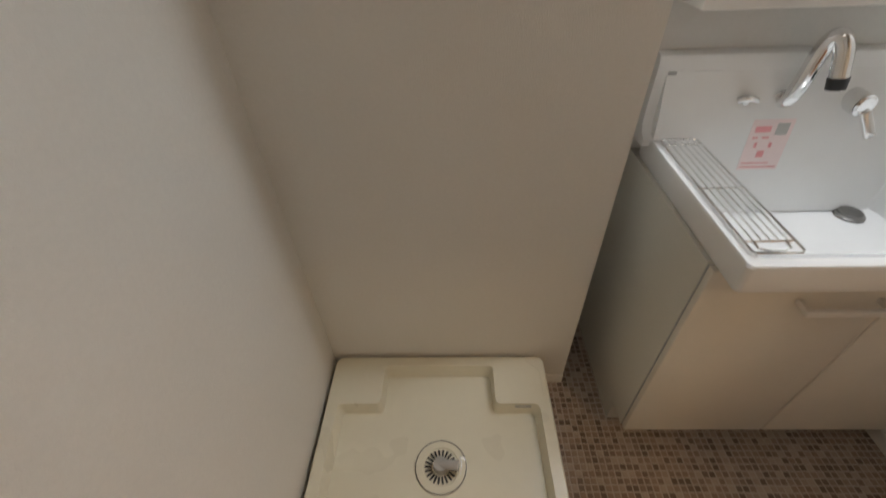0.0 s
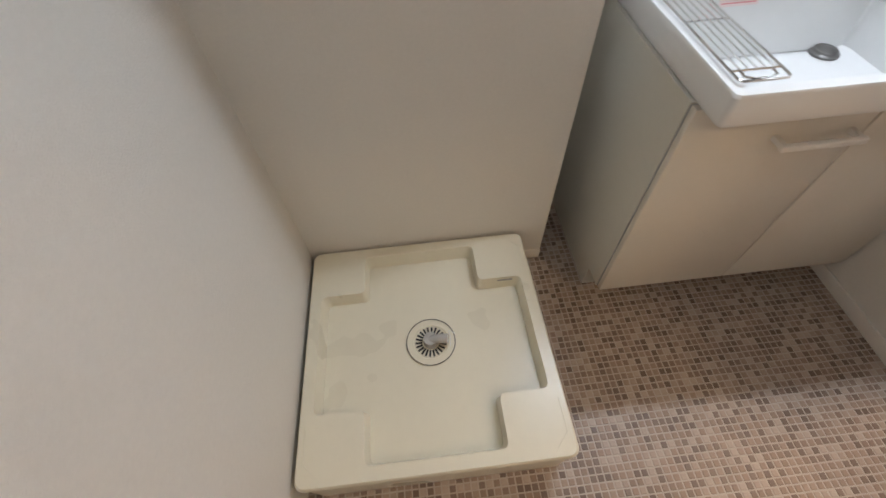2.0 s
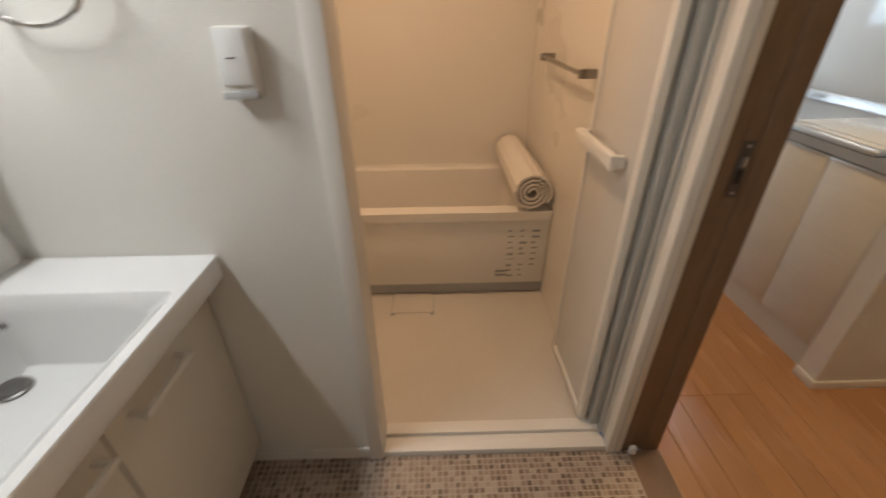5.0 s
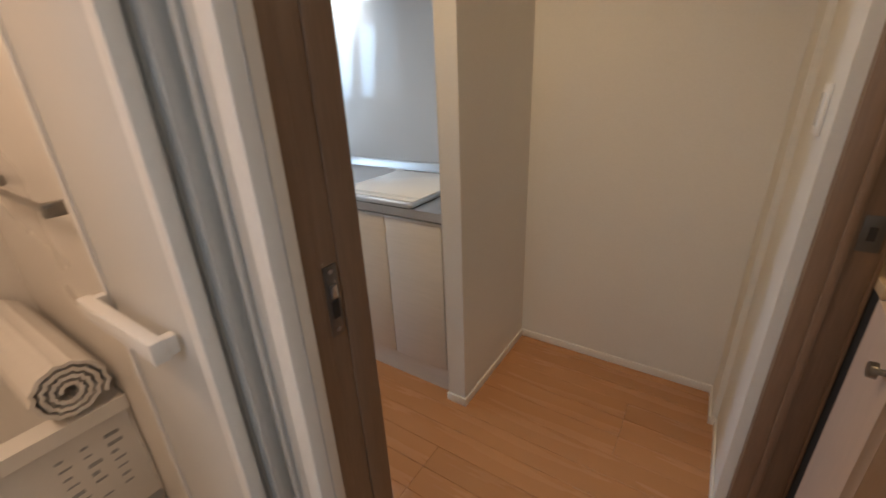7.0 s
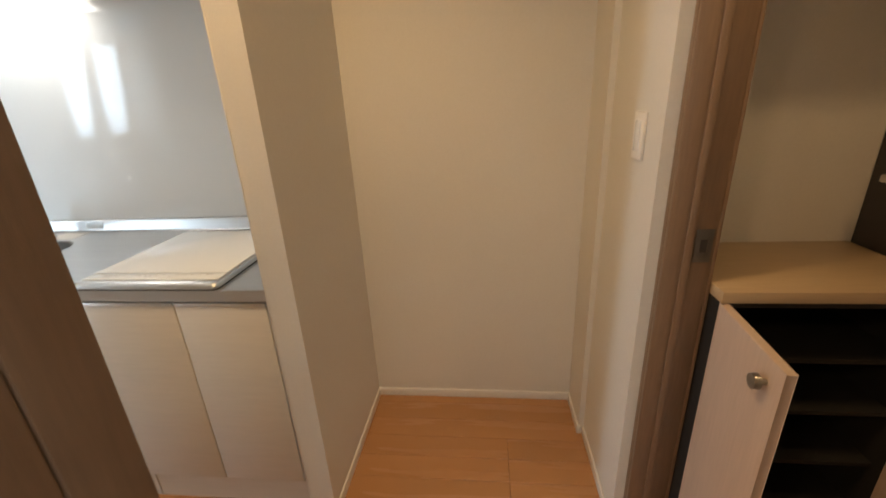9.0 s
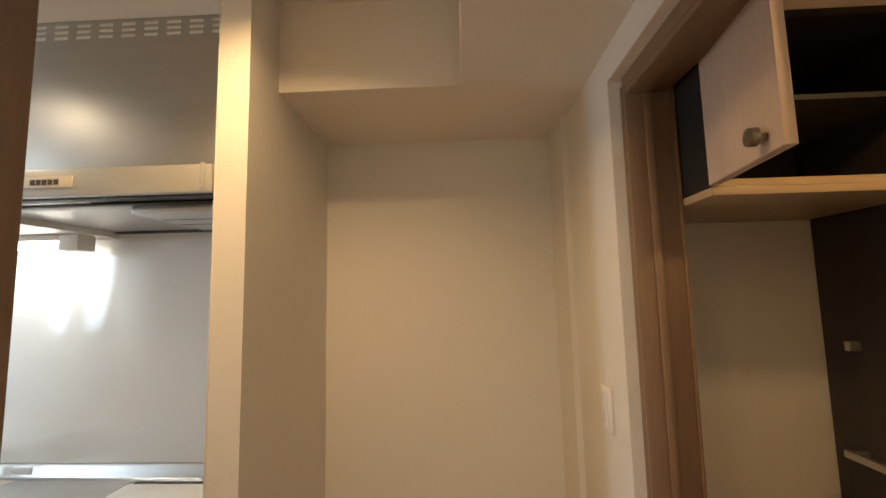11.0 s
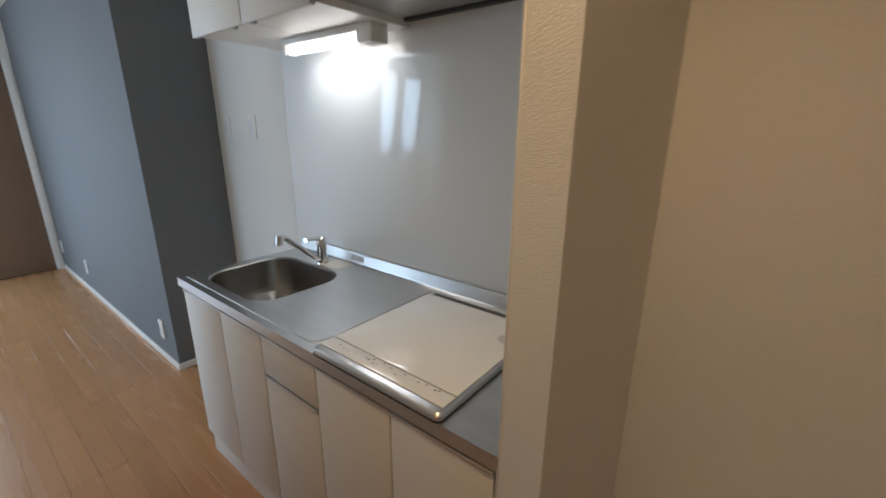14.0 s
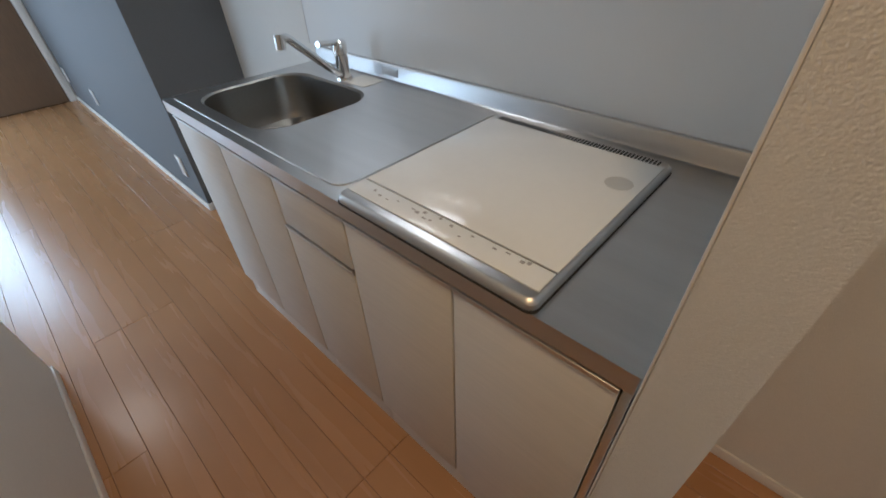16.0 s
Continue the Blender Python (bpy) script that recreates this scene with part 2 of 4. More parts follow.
def part(name, bm, mat, parent, label=""):
    """One mesh under a thing or a part, built in world places."""
    org = ORIGIN[parent.name]
    ob = mesh_object(name, bm, mat, org)
    ob.parent = parent
    ORIGIN[ob.name] = org
    return tagged(ob, label)


def structure(name, bm, mat, label, category="wall"):
    ob = mesh_object(name, bm, mat)
    ORIGIN[ob.name] = Vector((0, 0, 0))
    return tagged(ob, label, category, kind="structure")


def lone(name, bm, mat, label, category, group="", origin=(0, 0, 0)):
    ob = mesh_object(name, bm, mat, origin)
    ob.location = origin
    ORIGIN[ob.name] = Vector(origin)
    return tagged(ob, label, category, group)


# ---- setting ----
KY = -2.854         # kitchen and alcove back wall
structure("wall_west", boxes((-0.01, -1.42, -0.05, 0.09, 0.35, Z2)), PAPER, "white textured wallpaper wall beside the washing machine tray")
structure("wall_pipe_space", boxes((0.09, 0.0, -0.05, 0.84, 0.35, Z2)), PAPER, "white wallpapered stub wall behind the washing machine tray")
structure("wall_north", boxes((0.84, 0.25, -0.05, 1.83, 0.35, Z2)), PAPER, "white wallpapered wall behind the vanity")
structure("wall_east", boxes((1.73, -0.565, 0.0, 1.83, 0.25, Z2), (1.73, -1.42, 2.02, 1.83, -0.565, Z2)), PAPER, "white wallpapered wall between vanity and bathroom door")
structure("wall_south", boxes((-0.01, -1.518, -0.05, 1.032, -1.42, Z2), (1.032, -1.518, 2.05, 1.76, -1.42, Z2), (1.76, -1.518, -0.05, 2.30, -1.42, Z2), (2.30, -1.568, -0.05, 3.69, -1.42, Z2)), PAPER, "white wallpapered wall between washroom and kitchen")
structure("wall_entrance_side", boxes((0.905, -2.854, -0.05, 1.050, -2.262, Z2), (0.905, -2.262, 2.04, 1.050, -1.518, Z2), (1.050, -2.854, -0.05, 1.07, -2.655, ZL)), PAPER, "cream wallpapered wall beside the refrigerator alcove")
structure("wall_alcove", boxes((0.30, -2.954, -0.05, 1.957, -2.854, Z2)), PAPER, "cream wallpapered back wall of the refrigerator alcove")
structure("wall_kitchen_stub", boxes((1.957, -2.854, -0.05, 2.037, -2.24, Z2)), PAPER, "textured wallpapered stub wall between alcove and kitchen")
structure("wall_kitchen", boxes((1.957, -2.954, -0.05, 4.362, KY, Z2)), PAPER, "beige wallpapered wall behind the kitchen counter")
structure("wall_accent", boxes((4.362, -2.954, -0.05, 7.46, -2.432, Z2)), ACCENT, "dark blue-grey accent wallpaper wall of the living room")
structure("wall_living_east", boxes((7.36, -2.432, -0.05, 7.46, -2.40, Z2), (7.36, -2.40, 2.02, 7.46, -1.55, Z2), (7.36, -1.55, -0.05, 7.46, -1.42, Z2), (7.36, -1.42, 2.02, 7.46, -0.84, Z2), (7.36, -0.84, -0.05, 7.46, 1.25, Z2), (7.36, 1.25, -0.05, 7.46, 2.23, 0.95), (7.36, 1.25, 2.35, 7.46, 2.23, Z2), (7.36, 1.61, 0.95, 7.46, 1.80, 2.35), (7.36, 2.23, -0.05, 7.46, 2.4, Z2)), PAPER, "white wallpapered living room wall with two narrow windows")
structure("wall_living_north", boxes((3.59, 2.30, -0.05, 4.6, 2.40, Z2), (6.4, 2.30, -0.05, 7.36, 2.40, Z2), (4.6, 2.30, 2.1, 6.4, 2.40, Z2)), PAPER, "white wallpapered living room wall with balcony window")
structure("wall_living_west", boxes((3.59, -1.42, -0.05, 3.69, 2.30, Z2)), PAPER, "white wallpapered living room wall")
structure("wall_entrance_west", boxes((0.29, -2.854, -0.05, 0.385, -2.53, Z2), (0.29, -2.53, 2.05, 0.385, -1.518, Z2), (0.19, -2.60, -0.05, 0.29, -1.518, 2.05)), PAPER, "white wall round the entrance door")
structure("wall_entrance_south", boxes((0.385, -2.854, -0.05, 0.905, -2.53, Z2)), PAPER, "cream wallpapered wall behind the shoe cupboard")
structure("ceiling_washroom", boxes((-0.01, -1.42, Z1, 1.73, 0.35, Z1 + 0.1)), CEIL, "white papered ceiling of the washroom", "ceiling")
structure("ceiling_kitchen", boxes((1.415, -2.405, Z2, 7.46, 2.4, Z2 + 0.1), (1.957, -2.954, Z2, 7.46, -2.405, Z2 + 0.1)), CEIL, "white papered ceiling of kitchen and living room", "ceiling")
structure("ceiling_lowered", boxes((0.29, -2.954, ZL, 1.415, -1.518, Z2 + 0.1), (1.415, -2.954, ZL, 1.957, -2.405, Z2 + 0.1)), CEIL, "cream papered lowered ceiling over alcove and entrance", "ceiling")
# bathroom shell
structure("wall_bath_south", boxes((1.83, -1.42, -0.05, 3.40, -1.335, 2.2)), BATH_WALL, "glossy beige panel wall of the bathroom")
structure("wall_bath_east", boxes((3.30, -1.335, -0.05, 3.40, 0.35, 2.2)), BATH_WALL, "glossy beige panel wall behind the bathtub")
structure("wall_bath_north", boxes((1.83, 0.27, -0.05, 3.30, 0.35, 2.2)), BATH_WALL, "glossy beige panel wall of the bathroom")
structure("ceiling_bath", boxes((1.83, -1.42, 2.2, 3.40, 0.35, 2.3)), BATH_WALL, "smooth beige bathroom ceiling", "ceiling")
structure("floor_bath", boxes((1.80, -1.335, -0.06, 3.30, 0.27, -0.005)), BATH_FLOOR, "beige moulded bathroom floor with fine texture", "floor")

# baseboards, thin white strips
BASE = [("washroom_east", (1.722, -0.555, 0, 1.7295, -0.13, 0.045)), ("stub_front", (0.755, -0.0075, 0, 0.84, -0.0005, 0.045)),
        ("alcove_back", (1.07, -2.8535, 0, 1.957, -2.846, 0.04)), ("alcove_stub", (1.9495, -2.846, 0, 1.9565, -2.24, 0.04)),
        ("stub_end", (1.9495, -2.2395, 0, 2.044, -2.232, 0.04)), ("alcove_side", (1.0505, -2.647, 0, 1.058, -2.262, 0.04)), ("alcove_jog", (1.0705, -2.846, 0, 1.078, -2.647, 0.04)), ("alcove_step", (1.058, -2.6545, 0, 1.0705, -2.647, 0.04)), ("alcove_end", (1.0225, -2.2615, 0, 1.058, -2.254, 0.04)),
        ("accent", (4.354, -2.4315, 0, 7.352, -2.424, 0.045)), ("accent_return", (4.354, -2.846, 0, 4.3615, -2.4315, 0.045)), ("kitchen_gap", (3.58, -2.8535, 0, 4.354, -2.846, 0.045)),
        ("hall_north", (2.31, -1.5755, 0, 3.6975, -1.5685, 0.045)), ("hall_end", (3.6905, -1.5685, 0, 3.6975, 2.30, 0.045))]
for _n, _b in BASE:
    structure("baseboard_" + _n, boxes(_b, bevel=0.002), WHITE_TRIM, "thin white baseboard strip", "baseboard")

# washroom door frame: wooden jambs and a sliding door pushed into the wall
def washroom_door():
    d = structure("door_1", boxes((1.720, -1.4245, 0.0, 1.76, -1.396, 2.05), (1.720, -1.521, 0.0, 1.76, -1.4655, 2.05), bevel=0.002), WOOD, "brown wood-grain sliding door slid into its wooden frame", "door")
    leaf = part("door_leaf", boxes((1.7225, -1.465, 0.004, 2.45, -1.425, 2.04), bevel=0.0025), WOOD, d)
    part("lock_plate", boxes((1.7195, -1.458, 0.925, 1.7228, -1.432, 1.052), bevel=0.0008), DARK_STEEL, leaf, "dull dark latch plate")
    part("latch_hole", boxes((1.7182, -1.452, 0.958, 1.7202, -1.438, 0.990)), BLACK, leaf, "black latch opening")
    part("latch_tongue", boxes((1.7150, -1.450, 0.996, 1.7202, -1.440, 1.018), bevel=0.001), ALU, leaf, "small metal latch tongue")
    for z in (0.936, 1.041):
        b = bmesh.new()
        rod(b, (1.7198, -1.445, z), (1.7186, -1.445, z), 0.0038, seg=12)
        part("screw", b, ALU, leaf, "small screw head")
    part("floor_stop", boxes((1.703, -1.440, 0.0, 1.7198, -1.418, 0.035), bevel=0.004), WHITE_TRIM, d, "small white floor stopper")
    part("west_jamb", boxes((1.032, -1.521, 0.0, 1.066, -1.416, 2.05), bevel=0.002), WOOD, d)
    part("head", boxes((1.066, -1.521, 2.015, 1.720, -1.416, 2.05), bevel=0.002), WOOD, d)
    return d


washroom_door()
structure("threshold", boxes((1.066, -1.524, -0.02, 1.720, -1.418, 0.004), bevel=0.001), WOOD, "thin wooden threshold strip", "threshold")


def entrance_inner_frame():
    """Wooden frame of the doorway between hall and entrance, with a strike plate."""
    d = structure("door_2", boxes((0.907, -2.2615, 0.0, 1.022, -2.246, 2.02), bevel=0.0015), WOOD, "brown wood-grain door frame between hall and entrance", "door frame")
    part("stop_strip", boxes((0.964, -2.246, 0.0, 1.0215, -2.232, 2.005), bevel=0.002), WOOD, d)
    part("stop_bead", boxes((0.9635, -2.232, 0.0, 0.981, -2.226, 2.005), bevel=0.002), WOOD, d)
    part("back_casing", boxes((0.8985, -2.268, 0.0, 0.9065, -2.2435, 2.04), bevel=0.0015), WOOD, d)
    part("head", boxes((0.907, -2.246, 2.005, 1.022, -1.5185, 2.0395), bevel=0.0015), WOOD, d)
    part("head_stop", boxes((0.964, -2.232, 1.991, 1.0215, -1.5185, 2.005), bevel=0.0015), WOOD, d)
    part("strike_plate", boxes((0.913, -2.2458, 0.930, 0.952, -2.2435, 1.012), bevel=0.0008), DARK_STEEL, d, "dull dark strike plate")
    part("strike_hole", boxes((0.926, -2.2437, 0.955, 0.940, -2.2425, 0.987)), DARK_GAP, d)
    return d


entrance_inner_frame()


def bath_door_frame():
    d = structure("door_3", boxes((1.715, -0.60, 0.0, 1.835, -0.555, 2.02), (1.715, -1.3955, 0.0, 1.752, -1.345, 2.02), bevel=0.004), WHITE_TRIM, "white bathroom door frame with a folding door", "door")
    part("head", boxes((1.715, -1.345, 1.98, 1.835, -0.60, 2.02), bevel=0.003), WHITE_TRIM, d)
    part("sill", boxes((1.725, -1.345, -0.02, 1.765, -0.60, 0.022), (1.765, -1.345, -0.02, 1.79, -0.60, 0.012), (1.79, -1.345, -0.02, 1.835, -0.60, 0.026), bevel=0.003), WHITE_TRIM, d, "cream ribbed threshold")
    part("frame_groove", boxes((1.7138, -1.3722, 0.0, 1.7153, -1.3704, 2.0)), GREY_PLASTIC, d, "fine joint along the frame")
    part("guide", boxes((1.7525, -1.3955, 0.027, 1.822, -1.3465, 1.98), (1.778, -1.3465, 0.027, 1.792, -1.338, 1.98), (1.806, -1.3465, 0.027, 1.833, -1.318, 1.98), bevel=0.002), GREY_ALU, d, "grey ribbed metal guide strip")
    # folded leaves standing into the bathroom
    a = part("leaf", boxes((1.835, -1.300, 0.05, 2.185, -1.286, 1.95), bevel=0.002), FROST, d, "pale frosted folding door leaf")
    ORIGIN[a.name] = Vector((0, 0, 0))
    for nm, b in (("stile", (1.825, -1.306, 0.03, 1.855, -1.280, 1.97)), ("stile", (2.17, -1.306, 0.03, 2.20, -1.280, 1.97)), ("rail", (1.855, -1.305, 0.03, 2.17, -1.281, 0.06)), ("rail", (1.855, -1.305, 1.94, 2.17, -1.281, 1.97))):
        part(nm, boxes(b, bevel=0.003), WHITE_TRIM, a)
    b2 = part("leaf", boxes((1.836, -1.328, 0.05, 2.185, -1.316, 1.95), bevel=0.002), FROST, d)
    h = boxes((1.90, -1.262, 0.925, 2.19, -1.238, 0.965), (1.903, -1.2805, 0.928, 1.925, -1.255, 0.962), (2.165, -1.2805, 0.928, 2.187, -1.255, 0.962), bevel=0.004)
    part("handle", h, WHITE_TRIM, a, "white plastic bar handle")
    part("pivot", boxes((1.842, -1.325, 0.03, 1.862, -1.308, 0.075), bevel=0.002), GREY_PLASTIC, d, "small grey pivot block")
    return d


bath_door_frame()


def window(name, x0, x1, y0, y1, z0, z1, label):
    """A sash window in an opening; thin along the shorter side."""
    w = 0.04
    along_x = (x1 - x0) > (y1 - y0)
    bm = bmesh.new()
    if along_x:
        rows = ((x0, y0, z0, x0 + w, y1, z1), (x1 - w, y0, z0, x1, y1, z1), (x0 + w, y0, z0, x1 - w, y1, z0 + w), (x0 + w, y0, z1 - w, x1 - w, y1, z1), ((x0 + x1) / 2 - w / 2, y0, z0 + w, (x0 + x1) / 2 + w / 2, y1, z1 - w))
        panes = ((x0 + w, (y0 + y1) / 2 - 0.003, z0 + w, (x0 + x1) / 2 - w / 2, (y0 + y1) / 2 + 0.003, z1 - w), ((x0 + x1) / 2 + w / 2, (y0 + y1) / 2 - 0.003, z0 + w, x1 - w, (y0 + y1) / 2 + 0.003, z1 - w))
    else:
        rows = ((x0, y0, z0, x1, y0 + w, z1), (x0, y1 - w, z0, x1, y1, z1), (x0, y0 + w, z0, x1, y1 - w, z0 + w), (x0, y0 + w, z1 - w, x1, y1 - w, z1))
        panes = (((x0 + x1) / 2 - 0.003, y0 + w, z0 + w, (x0 + x1) / 2 + 0.003, y1 - w, z1 - w),)
    ob = structure(name, boxes(*rows, bevel=0.003), WHITE_TRIM, label, "window")
    for p in panes:
        pane = part("pane", boxes(p), GLASS, ob)
        pane.visible_shadow = False
    return ob


window("window_1", 7.38, 7.44, 1.25, 1.61, 0.95, 2.35, "narrow tall white-framed window")
window("window_2", 7.38, 7.44, 1.80, 2.23, 0.95, 2.35, "narrow tall white-framed window")
window("window_4", 7.38, 7.44, -1.42, -0.84, 0.0, 2.02, "tall white-framed glass terrace door")
window("window_3", 4.6, 6.4, 2.32, 2.38, 0.0, 2.1, "wide white-framed balcony window")
structure("ground", boxes((-60, -60, -6.2, 60, 60, -6.0)), material("far_ground", (0.25, 0.25, 0.24), 0.9), "grey ground outside far below", "ground")


def living_door():
    d = structure("door_4", boxes((7.365, -2.36, 0.005, 7.405, -1.58, 2.0), bevel=0.002), WOOD, "brown wood-grain door at the end of the living room", "door")
    part("frame", boxes((7.350, -2.425, 0.0, 7.41, -2.365, 2.02), (7.350, -1.575, 0.0, 7.41, -1.53, 2.02), (7.350, -2.365, 2.002, 7.41, -1.575, 2.05), bevel=0.002), WHITE_TRIM, d, "white door casing")
    part("back_panel", boxes((7.42, -2.39, 0, 7.455, -1.56, 2.02)), WOOD, d)


living_door()


def entrance_door():
    d = structure("door_5", boxes((0.340, -2.527, 0.0, 0.380, -1.60, 2.05), bevel=0.002), DARK_DOOR, "very dark brown steel entrance door", "door")
    part("thumb_turn", boxes((0.380, -2.43, 1.345, 0.41, -2.412, 1.37), bevel=0.003), ALU, d, "small metal thumb turn")
    h = bmesh.new()
    rod(h, (0.380, -2.43, 1.08), (0.43, -2.43, 1.08), 0.008)
    box(h, 0.42, -2.438, 1.07, 0.436, -2.33, 1.09, 0.004)
    part("lever_handle", h, ALU, d, "metal lever handle")


entrance_door()

# ---- light fittings ----
def ceiling_lamp(name, x, y, z, r, label):
    t = thing(name, (x, y, z), label, "ceiling lamp")
    bm = bmesh.new()
    rod(bm, (x, y, z - 0.004), (x, y, z - 0.0005), r + 0.012, seg=32)
    part("ring", bm, WHITE_TRIM, t)
    return t


ceiling_lamp("downlight", 1.89, -1.90, Z2, 0.06, "round white downlight set in the hall ceiling")
ceiling_lamp("ceiling_light", 5.6, -1.34, Z2, 0.24, "round white living room ceiling light")
# unseen ring, added only to give the washroom fill a source
ceiling_lamp("downlight", 0.75, -0.95, Z1, 0.16, "unseen round white ring added for the washroom fill light")
ceiling_lamp("downlight", 2.35, -0.6, 2.2, 0.13, "round white bathroom ceiling light")
ceiling_lamp("downlight", 0.62, -1.80, ZL, 0.06, "round white downlight set in the entrance ceiling")
ceiling_lamp("downlight", 3.33, -1.85, Z2, 0.06, "round white downlight set in the kitchen ceiling")


# ---- washroom ----
def round_poly(points, r, n=4):
    """A polygon with every corner, inward or outward, rounded by r."""
    out, k = [], len(points)
    for i in range(k):
        p, a, b = Vector(points[i]), Vector(points[i - 1]), Vector(points[(i + 1) % k])
        da, db = (a - p).normalized() * r, (b - p).normalized() * r
        for j in range(n + 1):
            t = j / n
            q = (p + da) * (1 - t) ** 2 + p * (2 * t * (1 - t)) + (p + db) * t * t
            out.append((q.x, q.y))
    return out


def holed_plate(bm, outer, holes, z):
    """A flat face with holes; gives back the rings of vertices."""
    rings, edges = [], []
    for pts in (outer, *holes):
        vs = [bm.verts.new((x, y, z)) for x, y in pts]
        edges += [bm.edges.new((vs[i], vs[(i + 1) % len(vs)])) for i in range(len(vs))]
        rings.append(vs)
    bmesh.ops.triangle_fill(bm, use_beauty=True, edges=edges)
    return rings


def skirt(bm, ring, pts, z):
    """Faces from a ring down (or up) to another outline; gives back the new ring."""
    vs = [bm.verts.new((x, y, z)) for x, y in pts]
    n = len(vs)
    for i in range(n):
        bm.faces.new((ring[i], ring[(i + 1) % n], vs[(i + 1) % n], vs[i]))
    return vs


def shrink(pts, d, cx, cy):
    return [(x + (d if x < cx else -d), y + (d if y < cy else -d)) for x, y in pts]


def washing_tray():
    x0, x1, y0, y1, top, low = 0.108, 0.752, -0.652, -0.012, 0.160, 0.112
    t = thing("washing_machine_tray", (0.43, -0.332, 0), "ivory plastic raised washing machine tray with round drain", "machine tray")
    bm = bmesh.new()
    outer = rounded(x0, y0, x1, y1, 0.022, 4)
    p, e = 0.155, 0.030
    cross = [(x0 + p, y0 + e), (x1 - p, y0 + e), (x1 - p, y0 + p), (x1 - e, y0 + p), (x1 - e, y1 - p), (x1 - p, y1 - p), (x1 - p, y1 - e), (x0 + p, y1 - e), (x0 + p, y1 - p), (x0 + e, y1 - p), (x0 + e, y0 + p), (x0 + p, y0 + p)]
    inner = round_poly(cross, 0.018)
    ro, ri = holed_plate(bm, outer, [inner], top)
    lip = skirt(bm, ro, [(x + math.copysign(0.004, x - 0.43), y + math.copysign(0.004, y + 0.332)) for x, y in outer], top - 0.006)
    wall = skirt(bm, lip, [(x + math.copysign(0.004, x - 0.43), y + math.copysign(0.004, y + 0.332)) for x, y in outer], top - 0.020)
    foot = skirt(bm, wall, [(x, y) for x, y in outer], top - 0.022)
    skirt(bm, foot, [(x - math.copysign(0.006, x - 0.43), y) for x, y in outer], 0.0)
    step = skirt(bm, ri, [(x + (0.43 - x) * 0.010, y + (-0.332 - y) * 0.010) for x, y in inner], top - 0.008)
    fl = skirt(bm, step, [(x + (0.43 - x) * 0.035, y + (-0.332 - y) * 0.035) for x, y in inner], low)
    bm.faces.new(fl)
    body = part("tray", bm, PAN_RESIN, t)
    # raised square pads' fine edge lines and a small printed mark
    for cx, cy, sx, sy in ((x1 - 0.05, y0 + 0.03, 1, -1), (x0 + 0.05, y0 + 0.03, -1, -1), (x1 - 0.05, y1 - 0.03, 1, 1)):
        b2 = bmesh.new()
        tube(b2, ((cx + sx * 0.036, cy - sy * 0.10, top), (cx + sx * 0.036, cy - sy * 0.02, top), (cx, cy + sy * 0.018, top)), 0.0012, 6)
        part("moulded_line", b2, PAN_RESIN, t)
    part("printed_mark", boxes((x1 - 0.10, y1 - 0.162, top - 0.009, x1 - 0.055, y1 - 0.1605, top - 0.003)), PRINT, t, "small grey printed mark")
    cx, cy = 0.440, -0.322
    dr = bmesh.new()
    n = 40
    c = lambda r: [(cx + r * math.cos(2 * math.pi * k / n), cy + r * math.sin(2 * math.pi * k / n)) for k in range(n)]
    loft(dr, [(c(0.070), low + 0.0005), (c(0.069), low + 0.003), (c(0.050), low + 0.0035), (c(0.047), low - 0.001), (c(0.046), low + 0.0008)], close_last=True)
    drain = part("drain_cover", dr, PAN_RESIN, t)
    g = bmesh.new()
    for ra, rb in ((0.0668, 0.0692), ):
        a, b = c(ra), c(rb)
        va = [g.verts.new((x, y, low + 0.0042)) for x, y in a]
        vb = [g.verts.new((x, y, low + 0.0042)) for x, y in b]
        for k in range(n):
            g.faces.new((va[k], va[(k + 1) % n], vb[(k + 1) % n], vb[k]))
    part("drain_ring", g, BLACK, drain, "thin dark ring groove")
    for k in range(22):
        a = 2 * math.pi * k / 22
        s = bmesh.new()
        box(s, -0.0095, -0.0026, 0, 0.0095, 0.0026, 0.0012)
        bmesh.ops.transform(s, matrix=Matrix.Translation((cx + 0.034 * math.cos(a), cy + 0.034 * math.sin(a), low + 0.0016)) @ Matrix.Rotation(a, 4, "Z"), verts=s.verts)
        part("drain_slot", s, BLACK, drain)
    el = bmesh.new()
    rod(el, (cx, cy, low + 0.001), (cx, cy, low + 0.026), 0.021, 0.019, 24)
    tube(el, ((cx, cy, low + 0.014), (cx + 0.02, cy - 0.003, low + 0.026), (cx + 0.048, cy - 0.008, low + 0.030)), 0.0135, 14, 2)
    elbow = part("drain_elbow", el, CLEAR_GREY, t, "dull grey plastic hose elbow")
    wi = bmesh.new()
    tube(wi, ((cx + 0.052, cy - 0.028, low + 0.022), (cx + 0.056, cy, low + 0.032), (cx + 0.050, cy + 0.022, low + 0.024), (cx + 0.068, cy + 0.010, low + 0.018)), 0.0012, 6, 2)
    part("hose_clip", wi, ALU, elbow, "thin wire hose clip")


washing_tray()


